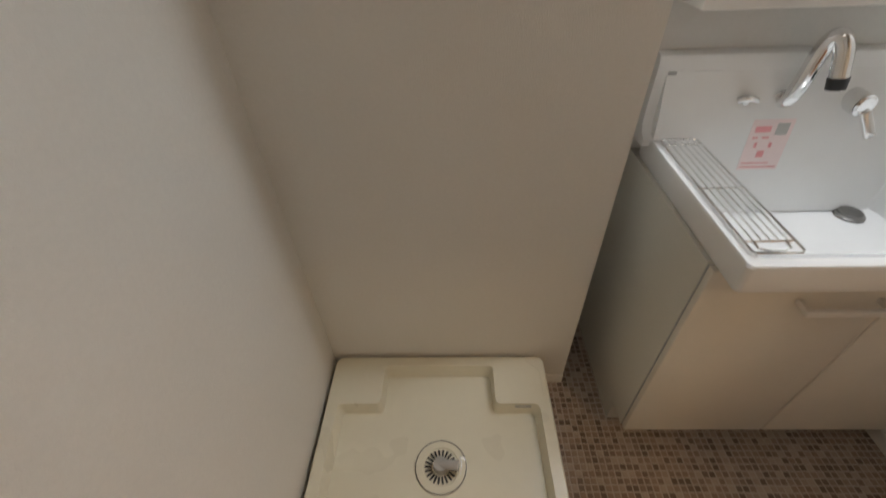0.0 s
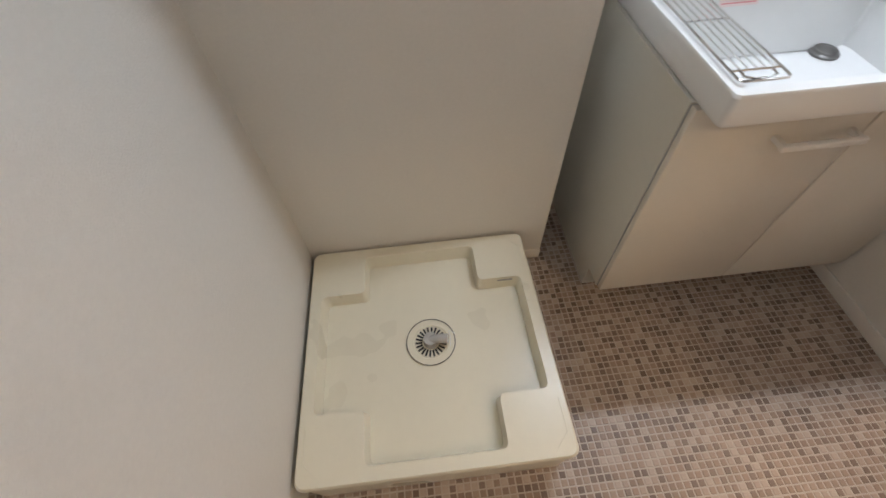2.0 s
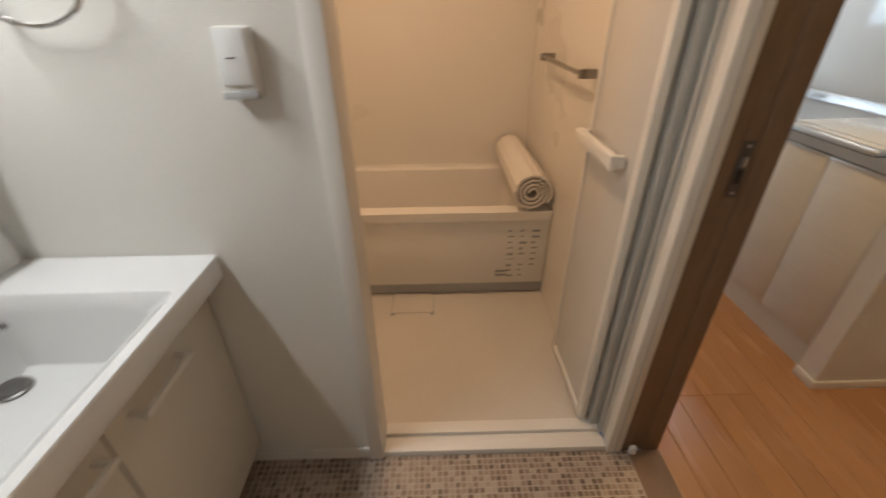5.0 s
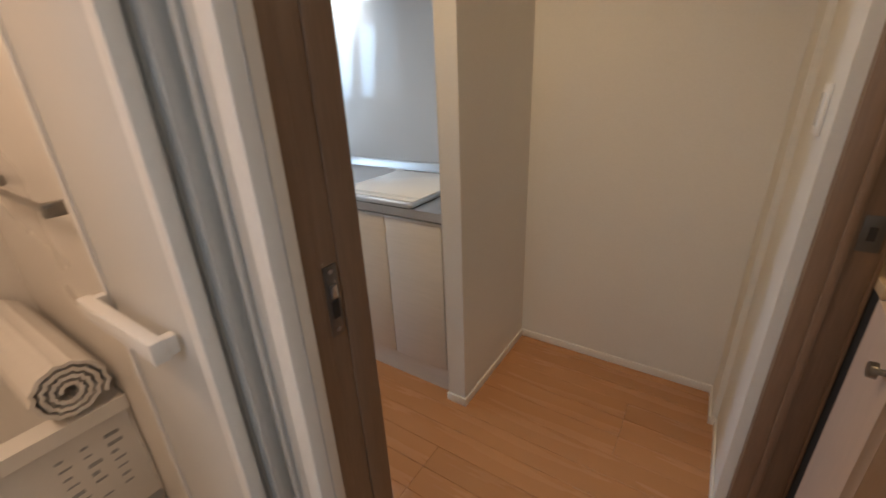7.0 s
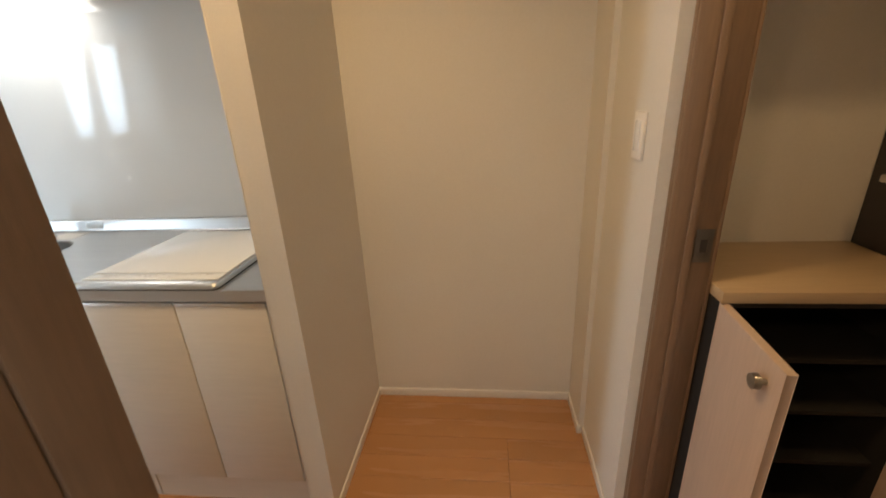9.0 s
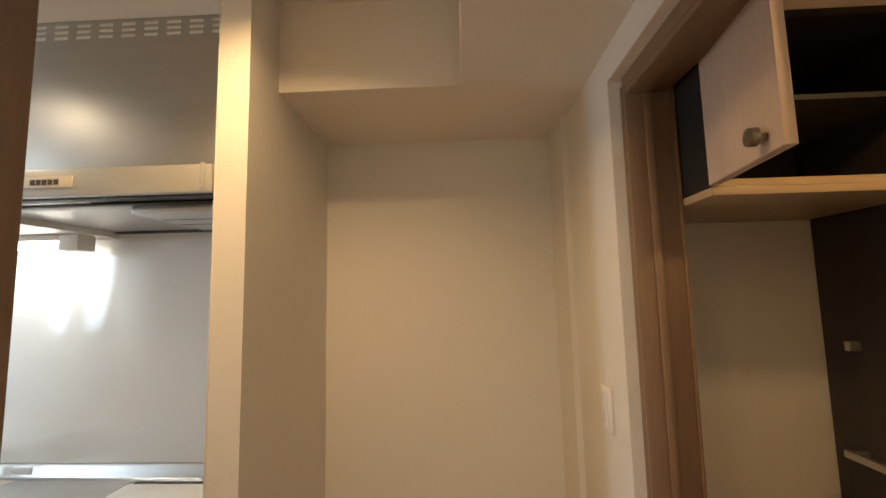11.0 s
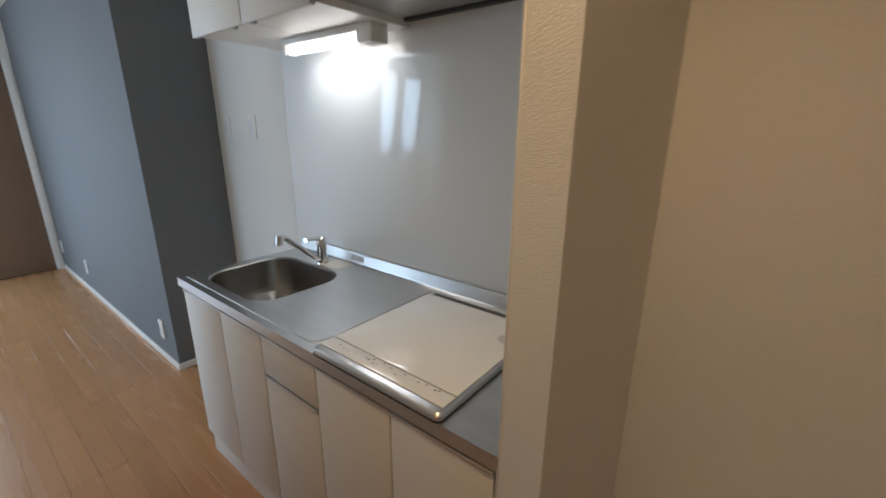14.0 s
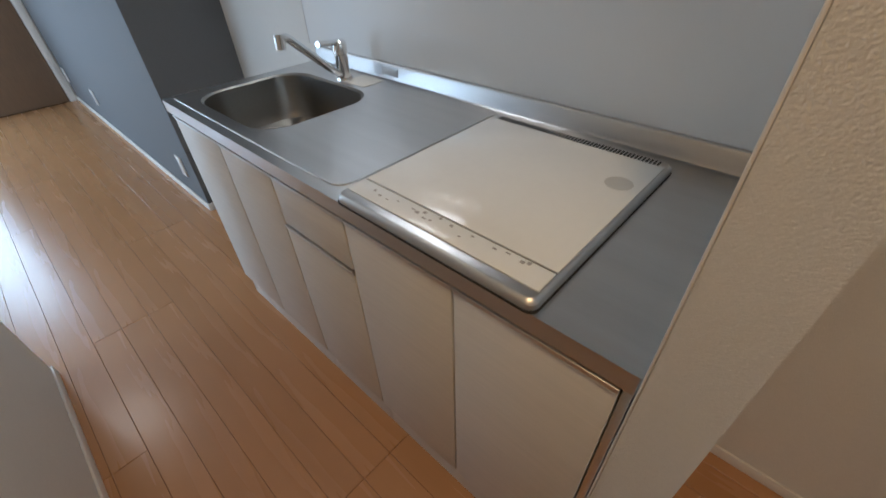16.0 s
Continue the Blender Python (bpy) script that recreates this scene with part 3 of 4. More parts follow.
def wash_basin_cabinet():
    x0, x1, yf, yb = 0.957, 1.727, -0.214, 0.249
    v = thing("vanity_cabinet", (1.34, 0.0, 0), "cream two-door vanity cabinet under a white basin", "cabinet")
    for a in (x0, x1 - 0.018):
        part("side_panel", boxes((a, -0.194, 0.095, a + 0.018, yb, 0.737)), VAN_SIDE, v, "grey-cream side panel")
    part("carcass", boxes((x0 + 0.018, -0.194, 0.095, x1 - 0.018, yb, 0.58)), VAN_SIDE, v)
    part("kick_board", boxes((x0, -0.130, 0.0, x1, yb, 0.0945)), VAN_SIDE, v)
    # thin grey sheet added behind the doors, so their seams look shadowed
    part("shadow_gap", boxes((x0 + 0.002, -0.1962, 0.100, x1 - 0.002, -0.1942, 0.732)), GREY_PLASTIC, v)
    for a, b, h0, h1 in ((0.960, 1.340, 1.147, 1.317), (1.3445, 1.7245, 1.396, 1.562)):
        d = part("door", boxes((a, yf, 0.098, b, -0.1966, 0.733), bevel=0.002), VAN_FRONT, v, "plain cream door front")
        hb = boxes((h0, yf - 0.038, 0.643, h1, yf - 0.027, 0.657), (h0 + 0.002, yf - 0.030, 0.644, h0 + 0.014, yf + 0.001, 0.656), (h1 - 0.014, yf - 0.030, 0.644, h1 - 0.002, yf + 0.001, 0.656), bevel=0.002)
        part("handle", hb, WHITE_TRIM, d, "white bar handle")
    return v


wash_basin_cabinet()


def wash_basin():
    x0, x1, yf, yb, top = 0.965, 1.727, -0.272, 0.215, 0.80
    t = thing("wash_basin", (1.34, 0, 0.74), "glossy white resin vanity basin with tall back panel", "basin")
    bm = bmesh.new()
    outer = rounded(x0, yf, x1, yb, 0.012, 4)
    hole = rounded(0.985, -0.252, 1.585, 0.175, 0.016, 4)
    ro, ri = holed_plate(bm, outer, [hole], top)
    lip = skirt(bm, ro, [(x + math.copysign(0.003, x - 1.34), y - (0.003 if y < 0 else 0)) for x, y in outer], top - 0.005)
    a1 = skirt(bm, lip, [(x + math.copysign(0.003, x - 1.34), y - (0.003 if y < 0 else 0)) for x, y in outer], 0.748)
    a2 = skirt(bm, a1, [(x, y) for x, y in outer], 0.739)
    under = [((x - 1.34) * 0.97 + 1.34, max(y, -0.22)) for x, y in outer]
    skirt(bm, a2, under, 0.7385)
    s1 = skirt(bm, ri, [(x + (0.006 if x < 1.3 else -0.004), y + (0.004 if y < 0 else -0.004)) for x, y in hole], top - 0.007)
    low = rounded(1.05, -0.172, 1.580, 0.165, 0.05, 4)
    s1 = skirt(bm, s1, rounded(1.0, -0.190, 1.582, 0.170, 0.02, 4), 0.752)
    s2 = skirt(bm, s1, rounded(1.03, -0.180, 1.582, 0.168, 0.04, 4), 0.640)
    s3 = skirt(bm, s2, low, 0.607)
    s4 = skirt(bm, s3, rounded(1.10, -0.15, 1.560, 0.145, 0.05, 4), 0.600)
    bm.faces.new(s4)
    bowl = part("bowl", bm, CERAMIC, t)
    # the bowl's rear wall runs up into the back panel without a ledge
    bb = bmesh.new()
    rear = [(0.138, 0.604), (0.1455, 0.622), (0.150, 0.68), (0.1765, 0.857), (0.2027, 0.950), (0.215, 0.950), (0.215, 0.604)]
    ra = [bb.verts.new((0.968, y, z)) for y, z in rear]
    rb = [bb.verts.new((1.7255, y, z)) for y, z in rear]
    for k in range(len(rear)):
        bb.faces.new((ra[k], ra[(k + 1) % len(rear)], rb[(k + 1) % len(rear)], rb[k]))
    bb.faces.new(ra[::-1])
    bb.faces.new(rb)
    part("rear_wall", bb, CERAMIC, t)
    # back panel with a gentle cove at its foot
    bp = bmesh.new()
    prof = [(0.170, 0.802), (0.186, 0.810), (0.197, 0.826), (0.201, 0.85), (0.203, 0.965), (0.208, 0.982), (0.220, 0.988), (0.248, 0.988), (0.248, 0.785), (0.170, 0.785)]
    va = [bp.verts.new((0.945, y, z)) for y, z in prof]
    vb = [bp.verts.new((x1, y, z)) for y, z in prof]
    for k in range(len(prof)):
        bp.faces.new((va[k], va[(k + 1) % len(prof)], vb[(k + 1) % len(prof)], vb[k]))
    bp.faces.new(va[::-1])
    bp.faces.new(vb)
    part("back_panel", bp, CERAMIC, t)
    d = bmesh.new()
    n = 28
    c = lambda r: [(1.512 + r * math.cos(2 * math.pi * k / n), 0.118 + r * math.sin(2 * math.pi * k / n)) for k in range(n)]
    loft(d, [(c(0.034), 0.601), (c(0.034), 0.606), (c(0.028), 0.609), (c(0.027), 0.614), (c(0.022), 0.616)], close_last=True)
    part("drain_plug", d, DARK_STEEL, t, "dull metal drain plug")
    o = bmesh.new()
    rod(o, (1.5795, 0.13, 0.725), (1.574, 0.13, 0.725), 0.011, seg=20)
    of = part("overflow", o, CHROME, t, "small chrome overflow ring")
    o = bmesh.new()
    rod(o, (1.574, 0.13, 0.725), (1.5732, 0.13, 0.725), 0.006, seg=16)
    part("overflow_hole", o, BLACK, t)
    # printed care label on the sloping rear wall under the tap
    def on_slope(x0_, z0_, x1_, z1_, lift):
        m = boxes((x0_, -0.0004, z0_, x1_, 0.0004, z1_))
        for v in m.verts:
            v.co.y += 0.150 + (v.co.z - 0.68) * 0.15 - lift
        return m

    part("care_label", on_slope(1.192, 0.722, 1.288, 0.845, 0.0006), PINK, t, "pink care label with red marks")
    for a, b, c_, e in ((1.202, 0.815, 1.238, 0.829), (1.202, 0.800, 1.214, 0.804), (1.224, 0.800, 1.240, 0.804), (1.212, 0.778, 1.218, 0.790), (1.246, 0.778, 1.253, 0.790), (1.226, 0.754, 1.242, 0.770), (1.198, 0.728, 1.282, 0.7305), (1.198, 0.738, 1.262, 0.7405)):
        part("print_mark", on_slope(a, b, c_, e, 0.0014), RED, t)
    part("print_mark", on_slope(1.250, 0.808, 1.278, 0.836, 0.0014), CLEAR_GREY, t, "grey picture mark")
    part("maker_mark", boxes((0.970, 0.2005, 0.942, 0.988, 0.2022, 0.950)), PRINT, t)


wash_basin()


def basin_tap():
    t = thing("basin_tap", (1.242, 0.2, 0.88), "chrome swan-neck basin tap fixed to the back panel", "tap")
    b = bmesh.new()
    rod(b, (1.242, 0.206, 0.882), (1.242, 0.186, 0.882), 0.029, 0.026, 28)
    part("flange", b, CHROME, t)
    part("flange_groove", rod(bmesh.new(), (1.242, 0.1858, 0.882), (1.242, 0.1846, 0.882), 0.017, seg=24), DARK_STEEL, t, "dark ring in the flange")
    s = bmesh.new()
    tube(s, ((1.243, 0.198, 0.884), (1.244, 0.178, 0.886), (1.247, 0.166, 0.915), (1.250, 0.162, 1.026), (1.268, 0.140, 1.026), (1.281, 0.122, 0.955)), 0.0175, 20, 3)
    sp = part("spout", s, CHROME, t)
    n = bmesh.new()
    rod(n, (1.2808, 0.1222, 0.957), (1.2835, 0.118, 0.934), 0.0190, 0.0175, 22)
    part("nozzle", n, BLACK, sp, "black nozzle tip")
    t2 = thing("tap_lever", (1.398, 0.2, 0.885), "chrome single lever mixer on the back panel", "tap lever")
    b = bmesh.new()
    rod(b, (1.398, 0.206, 0.884), (1.398, 0.196, 0.884), 0.032, 0.030, 28)
    rod(b, (1.398, 0.196, 0.884), (1.400, 0.150, 0.882), 0.026, 0.0245, 28)
    rod(b, (1.400, 0.150, 0.882), (1.4005, 0.146, 0.882), 0.0245, 0.019, 28)
    part("body", b, CHROME, t2)
    lv = bmesh.new()
    box(lv, -0.011, -0.006, -0.060, 0.011, 0.006, 0.004, 0.004, 3)
    bmesh.ops.transform(lv, matrix=Matrix.Translation((1.408, 0.146, 0.868)) @ Matrix.Rotation(radians(-28), 4, "Y") @ Matrix.Rotation(radians(-18), 4, "X"), verts=lv.verts)
    part("lever", lv, CHROME, t2)
    for x, z in ((1.152, 0.893), (1.514, 0.890)):
        k = thing("push_knob", (x, 0.2, z), "small chrome T-shaped knob on the back panel", "knob", "back panel knobs")
        b = bmesh.new()
        rod(b, (x, 0.206, z - 0.006), (x, 0.172, z - 0.006), 0.0065, seg=14)
        part("stem", b, CHROME, k)
        part("cap", tube(bmesh.new(), ((x - 0.021, 0.174, z - 0.002), (x - 0.010, 0.169, z + 0.004), (x + 0.010, 0.169, z + 0.004), (x + 0.021, 0.174, z - 0.002)), 0.0075, 12, 1), CHROME, k)


basin_tap()


def mirror_cabinet():
    t = thing("mirror_cabinet", (1.34, 0.2, 1.06), "white mirror cabinet above the vanity back panel", "mirror cabinet")
    part("grey_strip", boxes((0.945, 0.228, 0.9885, 1.727, 0.2485, 1.0875)), GREY_ALU, t, "grey recessed strip")
    part("fascia", boxes((0.950, 0.115, 1.088, 1.727, 0.2485, 1.155), bevel=0.004), WHITE_TRIM, t)
    part("shelf_gap", boxes((0.955, 0.160, 1.1555, 1.724, 0.2485, 1.180)), VAN_SIDE, t)
    part("box", boxes((0.945, 0.130, 1.1805, 1.727, 0.2485, 1.78), bevel=0.002), WHITE_TRIM, t)
    for a, b in ((0.947, 1.203), (1.206, 1.466), (1.469, 1.725)):
        d = part("door", boxes((a, 0.110, 1.180, b, 0.1295, 1.78), bevel=0.0015), WHITE_TRIM, t)
        part("mirror_pane", boxes((a + 0.006, 0.1065, 1.194, b - 0.006, 0.1098, 1.774)), MIRROR, d)
    part("lamp_housing", boxes((1.03, 0.03, 1.815, 1.69, 0.2485, 1.85), bevel=0.004), WHITE_TRIM, t)
    s = part("socket_plate", boxes((1.55, 0.206, 1.036, 1.705, 0.2275, 1.078), bevel=0.002), WHITE_TRIM, t, "white double socket")
    for a in (1.585, 1.635):
        part("socket", boxes((a, 0.2045, 1.046, a + 0.022, 0.2062, 1.068)), GREY_PLASTIC, t)


mirror_cabinet()


def wire_rack():
    """A narrow wire shelf laid along the basin's end."""
    t = thing("wire_rack", (1.02, -0.04, 0.80), "narrow stainless wire rack lying over the basin end", "wire rack")
    z = 0.806
    part("frame", tube(bmesh.new(), ((0.985, 0.16, z), (1.062, 0.16, z), (1.066, 0.155, z), (1.066, -0.240, z), (1.060, -0.246, z), (0.984, -0.246, z), (0.980, -0.240, z), (0.980, 0.155, z), (0.985, 0.16, z)), 0.0024, 8), CHROME, t)
    for k in range(5):
        x = 0.994 + k * 0.0145
        part("wire", tube(bmesh.new(), ((x, 0.16, z + 0.002), (x, -0.215, z + 0.002)), 0.0016, 6), CHROME, t)
    for y in (0.135, -0.05, -0.215):
        part("cross_wire", tube(bmesh.new(), ((0.980, y, z - 0.001), (1.066, y, z - 0.001)), 0.0022, 6), CHROME, t)
    part("hanger", tube(bmesh.new(), ((0.996, -0.215, z), (0.996, -0.238, z - 0.002), (1.050, -0.238, z - 0.002), (1.050, -0.215, z)), 0.0022, 6, 1), CHROME, t)


wire_rack()


def remote_holder():
    t = thing("wall_remote", (1.73, -0.43, 1.15), "white wall-mounted rounded control box", "remote holder")
    part("holder", boxes((1.700, -0.468, 1.150, 1.7295, -0.402, 1.272), bevel=0.008), WHITE_TRIM, t)
    part("cover", boxes((1.694, -0.463, 1.176, 1.701, -0.407, 1.270), bevel=0.004), CERAMIC, t)
    part("base_lip", boxes((1.692, -0.467, 1.152, 1.705, -0.403, 1.166), bevel=0.003), GREY_PLASTIC, t, "grey lower lip")
    part("mark", boxes((1.6930, -0.440, 1.221, 1.6942, -0.424, 1.2235)), INK, t)


remote_holder()


def towel_ring():
    t = thing("towel_ring", (1.73, -0.13, 1.30), "chrome towel ring on the wall beside the vanity", "towel ring")
    x = 1.690
    pts = [(x, -0.13 + 0.095 * math.cos(a) * (1.0), 1.345 + 0.07 * math.sin(a)) for a in [2 * math.pi * k / 40 for k in range(41)]]
    part("ring", tube(bmesh.new(), pts, 0.005, 10), CHROME, t)
    part("mount", boxes((1.693, -0.16, 1.395, 1.7295, -0.10, 1.43), bevel=0.006), CHROME, t)


towel_ring()


# ---- bathroom ----
def bathtub():
    t = thing("bathtub", (2.95, -0.53, 0), "beige built-in bathtub with flat front panel", "bathtub")
    x0, x1, y0, y1, top = 2.60, 3.299, -1.334, 0.269, 0.475
    bm = bmesh.new()
    outer = rounded(x0, y0, x1, y1, 0.006, 6)
    hole = rounded(x0 + 0.075, y0 + 0.06, x1 - 0.06, y1 - 0.07, 0.09, 6)
    ro, ri = holed_plate(bm, outer, [hole], top)
    r1 = skirt(bm, ro, outer, top - 0.045)
    skirt(bm, r1, [(max(x, x0 + 0.012), y) for x, y in outer], top - 0.046)
    r2 = skirt(bm, ri, shrink(hole, 0.012, 2.95, -0.53), top - 0.012)
    r3 = skirt(bm, r2, shrink(hole, 0.05, 2.95, -0.53), 0.10)
    r4 = skirt(bm, r3, shrink(hole, 0.09, 2.95, -0.53), 0.06)
    bm.faces.new(r4)
    part("shell", bm, TUB, t)
    part("front_panel", boxes((x0 + 0.014, y0 + 0.004, 0.070, x0 + 0.034, y1, 0.429), bevel=0.002), TUB, t)
    part("panel_edge", boxes((x0 + 0.008, y0 + 0.003, 0.070, x0 + 0.0135, y0 + 0.010, 0.429)), BATH_WALL, t)
    # recessed plinth is coloured grey to look shaded by the panel above
    part("plinth", boxes((x0 + 0.04, y0, 0.0, x0 + 0.06, y1, 0.07)), GREY_PLASTIC, t, "plinth coloured grey for the shade below the panel")
    # printed instructions on the panel: small grey drawings and lines
    random.seed(4)
    for row in range(9):
        for col in range(3):
            if row > 6 and col == 2:
                continue
            yy = -1.135 - col * 0.058
            zz = 0.375 - row * 0.032
            if random.random() < 0.14:
                continue
            w, h = random.uniform(0.016, 0.042), random.uniform(0.004, 0.014)
            part("print_mark", boxes((x0 + 0.0125, yy - w, zz - h, x0 + 0.0138, yy, zz)), PRINT, t)
    for k in range(4):
        part("print_mark", boxes((x0 + 0.0125, -1.115 + 0.02 * (k % 2) - 0.025, 0.135 - 0.022 * (k // 2), x0 + 0.0138, -1.105 + 0.02 * (k % 2), 0.147 - 0.022 * (k // 2))), PRINT, t)
    b = bmesh.new()
    rod(b, (2.72, -0.78, 0.40), (2.70, -0.78, 0.404), 0.018, seg=20)
    part("push_button", b, CHROME, t)


bathtub()


def rolled_cover():
    """A slatted bath cover rolled up and laid across the tub's end."""
    t = thing("rolled_bath_cover", (2.95, -1.22, 0.476), "rolled-up cream bath cover lying on the tub", "bath cover")
    R, cy, cz = 0.092, -1.228, 0.568
    n, bm = 110, bmesh.new()
    pts = []
    for k in range(n):
        a = k / (n - 1) * 3.6 * 2 * math.pi
        r = 0.022 + (R - 0.022) * k / (n - 1)
        ripple = 0.0036 * math.cos(a * 13)
        pts.append((cy + (r + ripple) * math.cos(a), cz + (r + ripple) * math.sin(a), a))
    th = 0.011
    rows = []
    for x in (2.60, 3.27):
        rows.append([(bm.verts.new((x, y, z)), bm.verts.new((x, y - th * math.cos(a), z - th * math.sin(a)))) for y, z, a in pts])
    A, Bv = rows
    for k in range(n - 1):
        bm.faces.new((A[k][0], A[k + 1][0], Bv[k + 1][0], Bv[k][0]))
        bm.faces.new((A[k][1], Bv[k][1], Bv[k + 1][1], A[k + 1][1]))
        bm.faces.new((A[k][0], A[k][1], A[k + 1][1], A[k + 1][0]))
        bm.faces.new((Bv[k][0], Bv[k + 1][0], Bv[k + 1][1], Bv[k][1]))
    for k in (0, n - 1):
        bm.faces.new((A[k][0], Bv[k][0], Bv[k][1], A[k][1]))
    part("sheet", bm, ROLL, t)


rolled_cover()


def bath_fittings():
    t = thing("floor_drain_cover", (2.55, -0.665, 0), "square beige drain cover in the bathroom floor", "drain cover")
    part("cover", boxes((2.475, -0.767, -0.004, 2.632, -0.563, 0.001), bevel=0.002), BATH_FLOOR, t)
    for b in ((2.462, -0.772, -0.0045, 2.476, -0.752, 0.0018), (2.462, -0.578, -0.0045, 2.476, -0.558, 0.0015), (2.476, -0.7705, -0.0045, 2.632, -0.7668, 0.0009), (2.476, -0.5632, -0.0045, 2.632, -0.5595, 0.0009)):
        part("gap_line", boxes(b), GREY_PLASTIC, t, "dark gap beside the cover")
    t = thing("towel_bar", (2.65, -1.3, 1.09), "dark metal towel bar on the bathroom wall", "towel bar")
    part("bar", tube(bmesh.new(), ((2.33, -1.285, 1.10), (2.92, -1.285, 1.10)), 0.008, 12), SINK_STEEL, t)
    for x in (2.35, 2.90):
        part("bracket", boxes((x - 0.012, -1.334, 1.085, x + 0.012, -1.275, 1.115), bevel=0.004), SINK_STEEL, t)


bath_fittings()


# ---- kitchen ----
XL, XR, YF = 3.550, 2.041, -2.255


def kitchen_units():
    yd, yb = YF - 0.004, KY + 0.006
    units = ((2.926, 3.520, "wide"), (2.636, 2.922, "drawer"), (2.044, 2.632, "wide"))

    def front(name, p, q, z0, z1, u):
        """A front with a slim aluminium grip rail along its top edge."""
        d = part(name, boxes((p + 0.0016, yd - 0.0195, z0, q - 0.0016, yd, z1 - 0.013), bevel=0.0012), KITCHEN_FRONT, u)
        rail = boxes((p + 0.0015, yd - 0.0195, z1 - 0.0125, q - 0.0015, yd + 0.0015, z1 - 0.004), (p + 0.0015, yd - 0.006, z1 - 0.004, q - 0.0015, yd + 0.0045, z1), bevel=0.001)
        part("finger_rail", rail, ALU, d, "slim aluminium finger rail")

    for a, b, kind in units:
        u = thing("base_cabinet", ((a + b) / 2, -2.6, 0), "pale wood-grain kitchen base cabinet with " + ("two doors" if kind == "wide" else "a drawer over a door"), "cabinet", "kitchen base cabinets")
        part("body", boxes((a, yb, 0.126, b, yd - 0.045, 0.45), (a, yb, 0.45, a + 0.015, yd - 0.045, 0.812), (b - 0.015, yb, 0.45, b, yd - 0.045, 0.812), (a + 0.015, yd - 0.060, 0.45, b - 0.015, yd - 0.045, 0.812)), VAN_SIDE, u)
        part("plinth", boxes((a, yd - 0.045, 0.0, b, yd - 0.021, 0.1255)), KITCHEN_FRONT, u)
        # dark strip set in the gap below the worktop edge as its shade
        part("top_channel", boxes((a, yd - 0.044, 0.780, b, yd - 0.030, 0.8125)), DARK_STEEL, u, "dark strip for the shade in the gap under the worktop")
        if kind == "wide":
            m = 3.205 if a > 2.9 else 2.340
            lo = a + 0.014 if a < 2.1 else a
            for p, q in ((lo, m - 0.001), (m + 0.001, b)):
                front("door", p, q, 0.128, 0.809, u)
            if a < 2.1:
                part("filler", boxes((a, yd - 0.0195, 0.128, lo - 0.001, yd - 0.004, 0.809), bevel=0.001), ALU, u, "narrow metal filler strip")
        else:
            front("drawer_front", a, b, 0.667, 0.809, u)
            front("door", a, b, 0.128, 0.662, u)
    s = thing("end_panel", (3.55, -2.6, 0), "pale wood-grain end panel of the kitchen unit", "panel")
    part("board", boxes((3.5215, KY + 0.006, 0.0, 3.535, YF - 0.024, 0.812), bevel=0.001), KITCHEN_FRONT, s)


kitchen_units()


def worktop():
    t = thing("worktop", (2.80, -2.56, 0.812), "brushed stainless steel kitchen worktop with pressed sink", "worktop")
    bm = bmesh.new()
    outer = rounded(XR, KY + 0.004, XL + 0.010, YF, 0.004, 6)
    hole = rounded(3.040, -2.702, 3.505, -2.322, 0.10, 6)
    ro, ri = holed_plate(bm, outer, [hole], 0.85)
    r = skirt(bm, ro, outer, 0.814)
    skirt(bm, r, [(x, min(y, YF - 0.02)) for x, y in outer], 0.8135)
    part("top", bm, STEEL, t)
    s = bmesh.new()
    cx, cy = 3.272, -2.512
    loft(s, [(hole, 0.8505), (shrink(hole, 0.006, cx, cy), 0.845), (shrink(hole, 0.010, cx, cy), 0.728), (rounded(3.062, -2.68, 3.483, -2.345, 0.095, 6), 0.700), (rounded(3.095, -2.645, 3.45, -2.38, 0.09, 6), 0.688), (rounded(3.227, -2.557, 3.317, -2.467, 0.04, 6), 0.683)], close_last=True)
    # bowl takes a darker steel than the worktop to deepen its shaded sides
    sink = part("sink_bowl", s, SINK_STEEL, t, "deep steel sink bowl, darkened to look shaded")
    ridge = bmesh.new()
    tube(ridge, [(2.665, -2.80, 0.8497), (2.665, -2.35, 0.8497), (2.672, -2.295, 0.8497), (2.72, -2.285, 0.8497), (3.53, -2.285, 0.8497)], 0.0032, 8, 2)
    part("pressed_rim", ridge, STEEL, t)
    b = bmesh.new()
    prof = [(KY + 0.034, 0.8505), (KY + 0.026, 0.853), (KY + 0.022, 0.862), (KY + 0.021, 0.893), (KY + 0.017, 0.899), (KY + 0.0055, 0.899), (KY + 0.0055, 0.8505)]
    va = [b.verts.new((XR + 0.001, y, z)) for y, z in prof]
    vb = [b.verts.new((XL + 0.008, y, z)) for y, z in prof]
    for k in range(len(prof)):
        b.faces.new((va[k], va[(k + 1) % len(prof)], vb[(k + 1) % len(prof)], vb[k]))
    b.faces.new(va[::-1])
    b.faces.new(vb)
    part("upstand", b, STEEL, t)
    n = 28
    c = lambda r: [(cx + r * math.cos(2 * math.pi * k / n), cy + r * math.sin(2 * math.pi * k / n)) for k in range(n)]
    d = loft(bmesh.new(), [(c(0.068), 0.6878), (c(0.064), 0.693), (c(0.056), 0.692), (c(0.050), 0.687)], close_last=True)
    part("strainer", d, material("strainer_cover", (0.55, 0.53, 0.46), 0.4), t, "pale round strainer cover")
    part("socket", boxes((3.085, KY + 0.0208, 0.864, 3.165, KY + 0.0235, 0.892), bevel=0.001), SILVER, t, "small silver plate on the upstand")


worktop()


